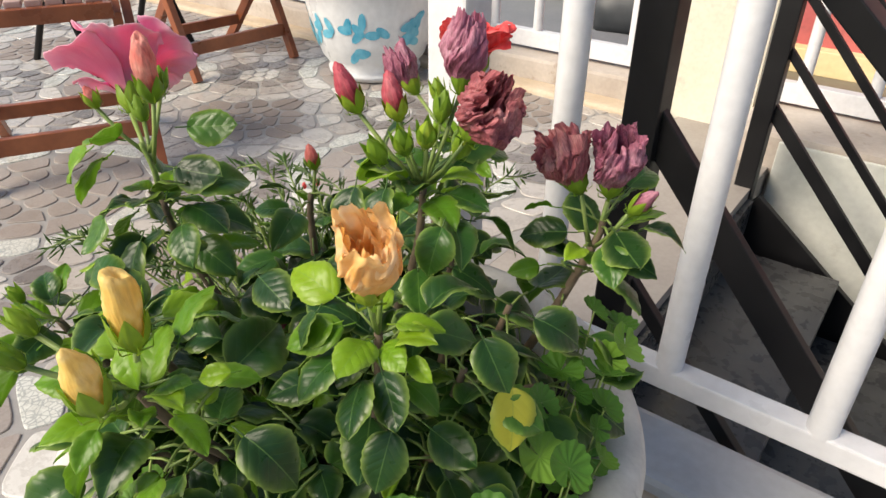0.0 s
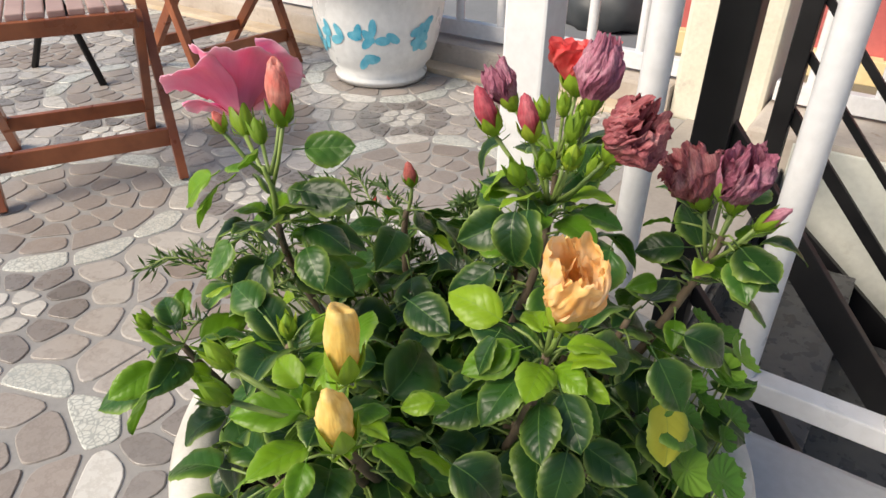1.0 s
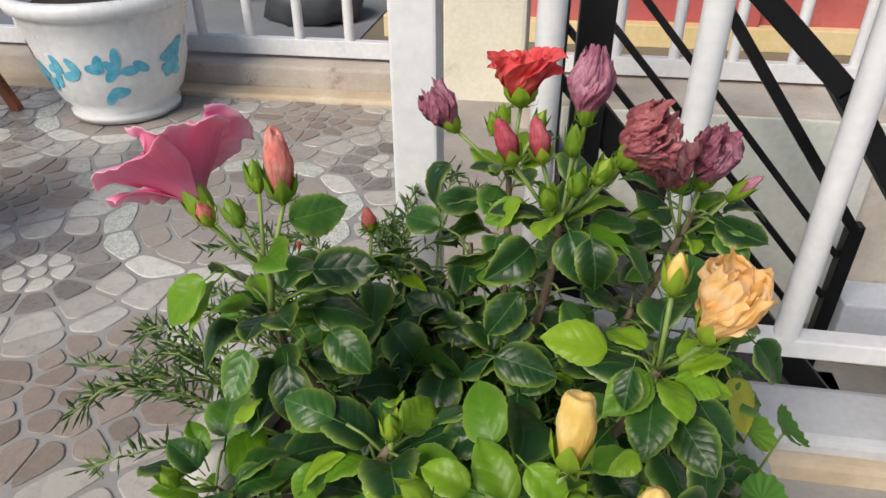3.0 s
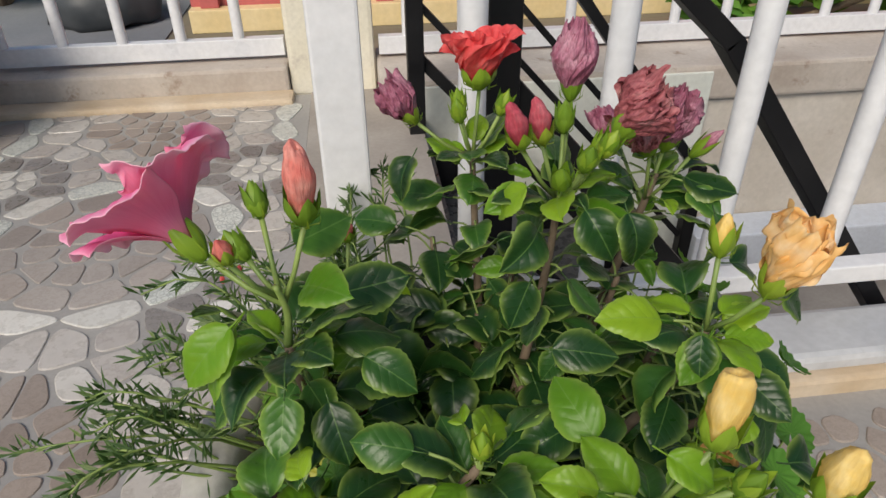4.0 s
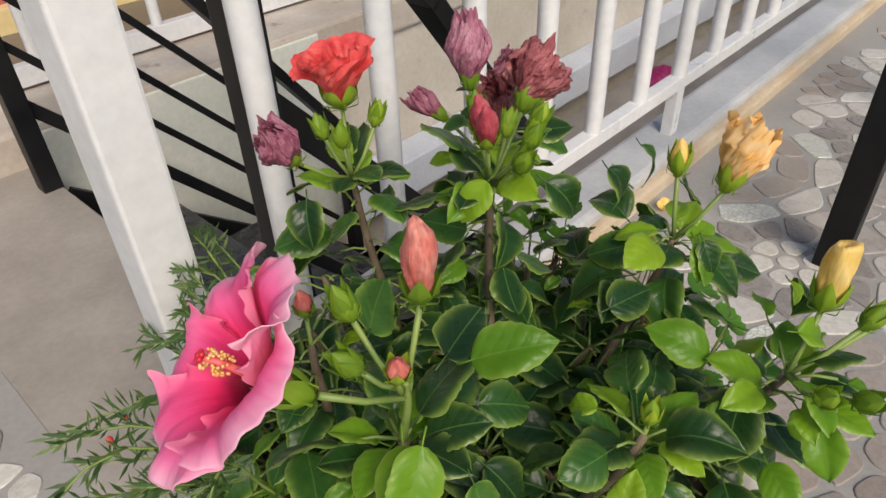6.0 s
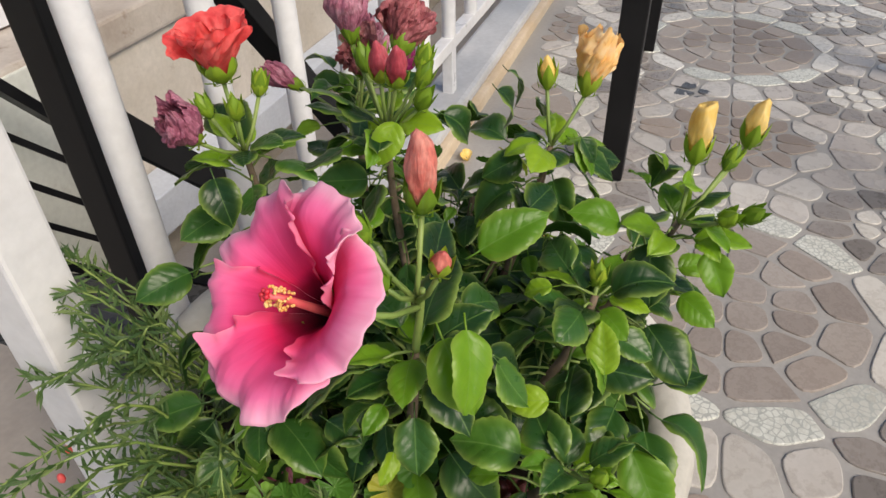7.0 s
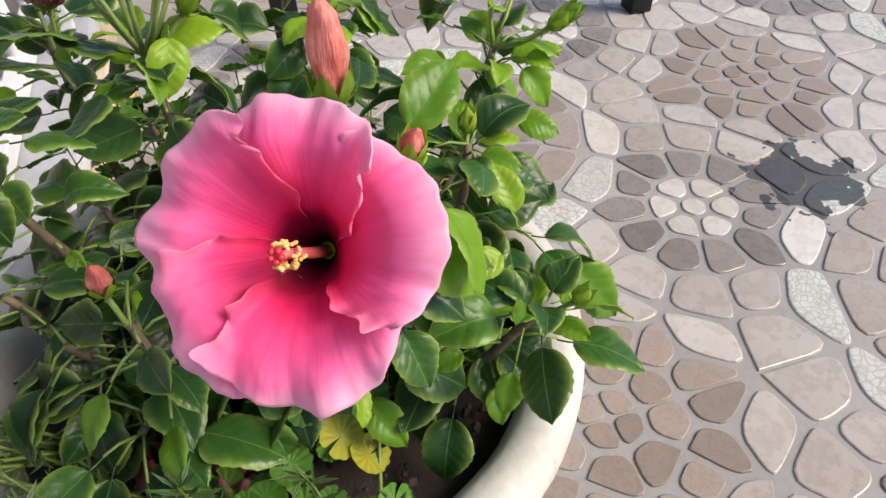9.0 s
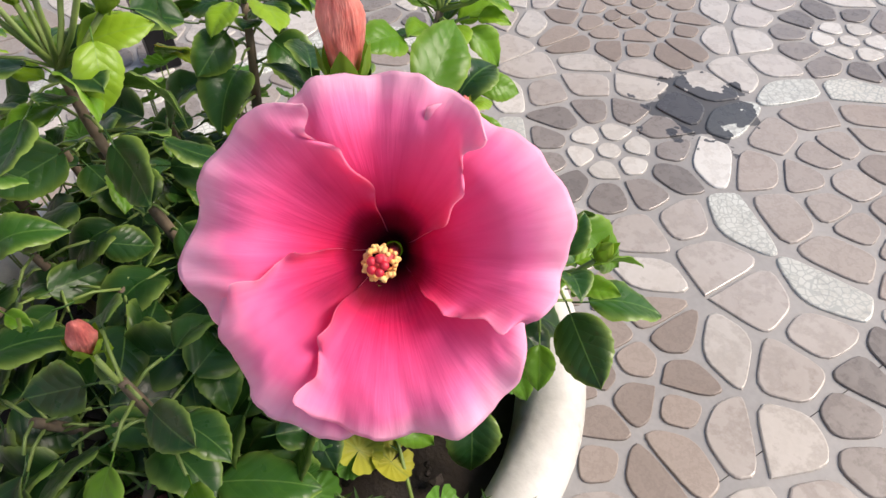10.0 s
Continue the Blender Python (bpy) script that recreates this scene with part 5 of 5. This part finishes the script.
# ---- floor stones ----
def clip_poly(poly, px, py, nx, ny):
    """Keeps the side of the polygon where (p - (px, py)) . n <= 0."""
    out = []
    for i, a in enumerate(poly):
        b = poly[(i + 1) % len(poly)]
        da, db = (a[0] - px) * nx + (a[1] - py) * ny, (b[0] - px) * nx + (b[1] - py) * ny
        if da <= 0:
            out.append(a)
        if da * db < 0:
            t = da / (da - db)
            out.append((a[0] + t * (b[0] - a[0]), a[1] + t * (b[1] - a[1])))
    return out


def tile_pattern():
    """Stones of one tile, centred: a rosette, brown pebbles ringed with pale stones in two corners, rough pebbles in the others."""
    rng = random.Random(17)
    seeds = [(0, 0, "white", 0.0)]
    def ring(cx, cy, r, angles, kinds, jit=0.0):
        for k, a in enumerate(angles):
            rr = r * (1 + rng.uniform(-jit, jit))
            seeds.append((cx + rr * math.cos(radians(a)), cy + rr * math.sin(radians(a)), kinds[k % len(kinds)], r))
    ring(0, 0, 0.046, range(10, 370, 60), ["white"])
    ring(0, 0, 0.101, [k * 360 / 11 + 8 for k in range(11)], ["dark"], 0.03)
    for s in (1, -1):
        turn = 180 if s > 0 else 0
        c = 0.3 * s
        # ringed corner
        ring(c, c, 0.263, [turn + a for a in (16, 43, 73)], ["crackle", "crackle", "white"] if s > 0 else ["crackle", "white", "crackle"], 0.01)
        ring(c, c, 0.185, [turn + a for a in (15, 44, 74)], ["brown", "grey_brown"], 0.03)
        ring(c, c, 0.112, [turn + a for a in (4, 45, 86)], ["brown"], 0.04)
        ring(c, c, 0.040, [turn + 45], ["brown"])
        # two rows of long grey stones, then rough pebbles towards the other corner
        side = 90 if s > 0 else 270
        ring(0, 0, 0.190, [side + a for a in (6, 34, 62, 87)], ["grey", "pale_grey", "grey"], 0.02)
        ring(0, 0, 0.258, [side + a for a in (8, 35, 60, 84)], ["pale_grey", "grey"], 0.02)
        ring(-c, c, 0.118, [side + 180 + a for a in (8, 32, 58, 82)], ["rough"], 0.08)
        ring(-c, c, 0.060, [side + 180 + a for a in (16, 70)], ["rough"], 0.1)
        ring(-c, c, 0.020, [side + 225], ["rough"])
    h = TILE / 2 - 0.0016

    def cell(i, gap):
        x, y = seeds[i][:2]
        poly = [(-h, -h), (h, -h), (h, h), (-h, h)]
        for j, q in enumerate(seeds):
            u, v = q[:2]
            if i != j and abs(u - x) + abs(v - y) < 0.35:
                dx, dy = u - x, v - y
                d = math.hypot(dx, dy)
                poly = clip_poly(poly, (x + u) / 2 - dx / d * gap, (y + v) / 2 - dy / d * gap, dx / d, dy / d)
                if len(poly) < 3:
                    return []
        return poly

    # settle the outer pebbles so that no slivers are left
    for _ in range(4):
        for i, (x, y, kind, r) in enumerate(seeds):
            if r in (0.112, 0.118, 0.060, 0.040):
                poly = cell(i, 0)
                if poly:
                    k = 0.4
                    seeds[i] = (x + k * (sum(p[0] for p in poly) / len(poly) - x), y + k * (sum(p[1] for p in poly) / len(poly) - y), kind, r)
    stones = []
    for i, (x, y, kind, r) in enumerate(seeds):
        poly = cell(i, 0.0044)
        if len(poly) < 3:
            continue
        cx, cy = sum(p[0] for p in poly) / len(poly), sum(p[1] for p in poly) / len(poly)
        # round the corners, but leave the cut along the tile's own edge
        for _ in range(2):
            out = []
            for a, b in zip(poly, poly[1:] + poly[:1]):
                out += [(a[0] * 0.80 + b[0] * 0.20, a[1] * 0.80 + b[1] * 0.20), (a[0] * 0.20 + b[0] * 0.80, a[1] * 0.20 + b[1] * 0.80)]
            poly = out if len(out) <= 30 else poly
        if max(math.hypot(p[0] - cx, p[1] - cy) for p in poly) > 0.012:
            stones.append((kind, poly, (cx, cy)))
    return stones


PATTERN = tile_pattern()


def stone_rings(poly, c, low=-0.0065, high=0.0):
    out = []
    for k, z in ((1.0, low), (0.985, -0.0020), (0.965, -0.0006), (0.93, high)):
        out.append([(c[0] + (p[0] - c[0]) * k, c[1] + (p[1] - c[1]) * k, z) for p in poly])
    return out


STONE_MESHES = []
for kind, poly, c in PATTERN:
    verts, faces = [], []
    n = len(poly)
    for ring_ in stone_rings(poly, c):
        verts += ring_
    for r in range(3):
        for k in range(n):
            faces.append((r * n + k, r * n + (k + 1) % n, (r + 1) * n + (k + 1) % n, (r + 1) * n + k))
    faces.append(tuple(3 * n + k for k in range(n)))
    me = bpy.data.meshes.new("floor_stone")
    me.from_pydata(verts, [], faces)
    me.materials.append(STONE[kind])
    flipped = [(-x, y, z) for x, y, z in verts]
    turned = [f[::-1] for f in faces]
    me2 = bpy.data.meshes.new("floor_stone")
    me2.from_pydata(flipped, [], turned)
    me2.materials.append(STONE[kind])
    STONE_MESHES.append(((kind, me, verts, faces), (kind, me2, flipped, turned)))

NEAR = {(0, 0), (0, -1), (1, 0), (-2, 1)}
rest = {k: ([], []) for k in STONE}
for i in range(-9, 10):
    for j in range(-6, 5):
        x0, y0 = TX + TILE * i, TY + TILE * (j - 0)
        cx, cy = x0 + TILE / 2, y0 - TILE / 2
        if cx > -0.2 and cy > -0.2:
            continue
        if cy > 1.6 or cx < -5.4:
            continue
        for both in STONE_MESHES:
            kind, me, verts, faces = both[(i + j) % 2]
            top = max(v[1] for v in verts) + cy
            right = max(v[0] for v in verts) + cx
            if top > 1.302 or (top > -0.095 and right > -0.192):
                continue
            if (i, j) in NEAR:
                ob = new("floor_stone", me)
                ob.parent = floor_east if cx > -0.19 else floor
                ob.location = (cx, cy, 0)
            else:
                V, F = rest[kind]
                o_ = len(V)
                V.extend((v[0] + cx, v[1] + cy, v[2]) for v in verts)
                F.extend(tuple(k + o_ for k in f) for f in faces)
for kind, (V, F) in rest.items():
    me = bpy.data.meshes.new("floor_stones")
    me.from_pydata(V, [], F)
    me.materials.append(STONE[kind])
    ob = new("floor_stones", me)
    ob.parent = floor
    tagged(ob, kind="stuff")
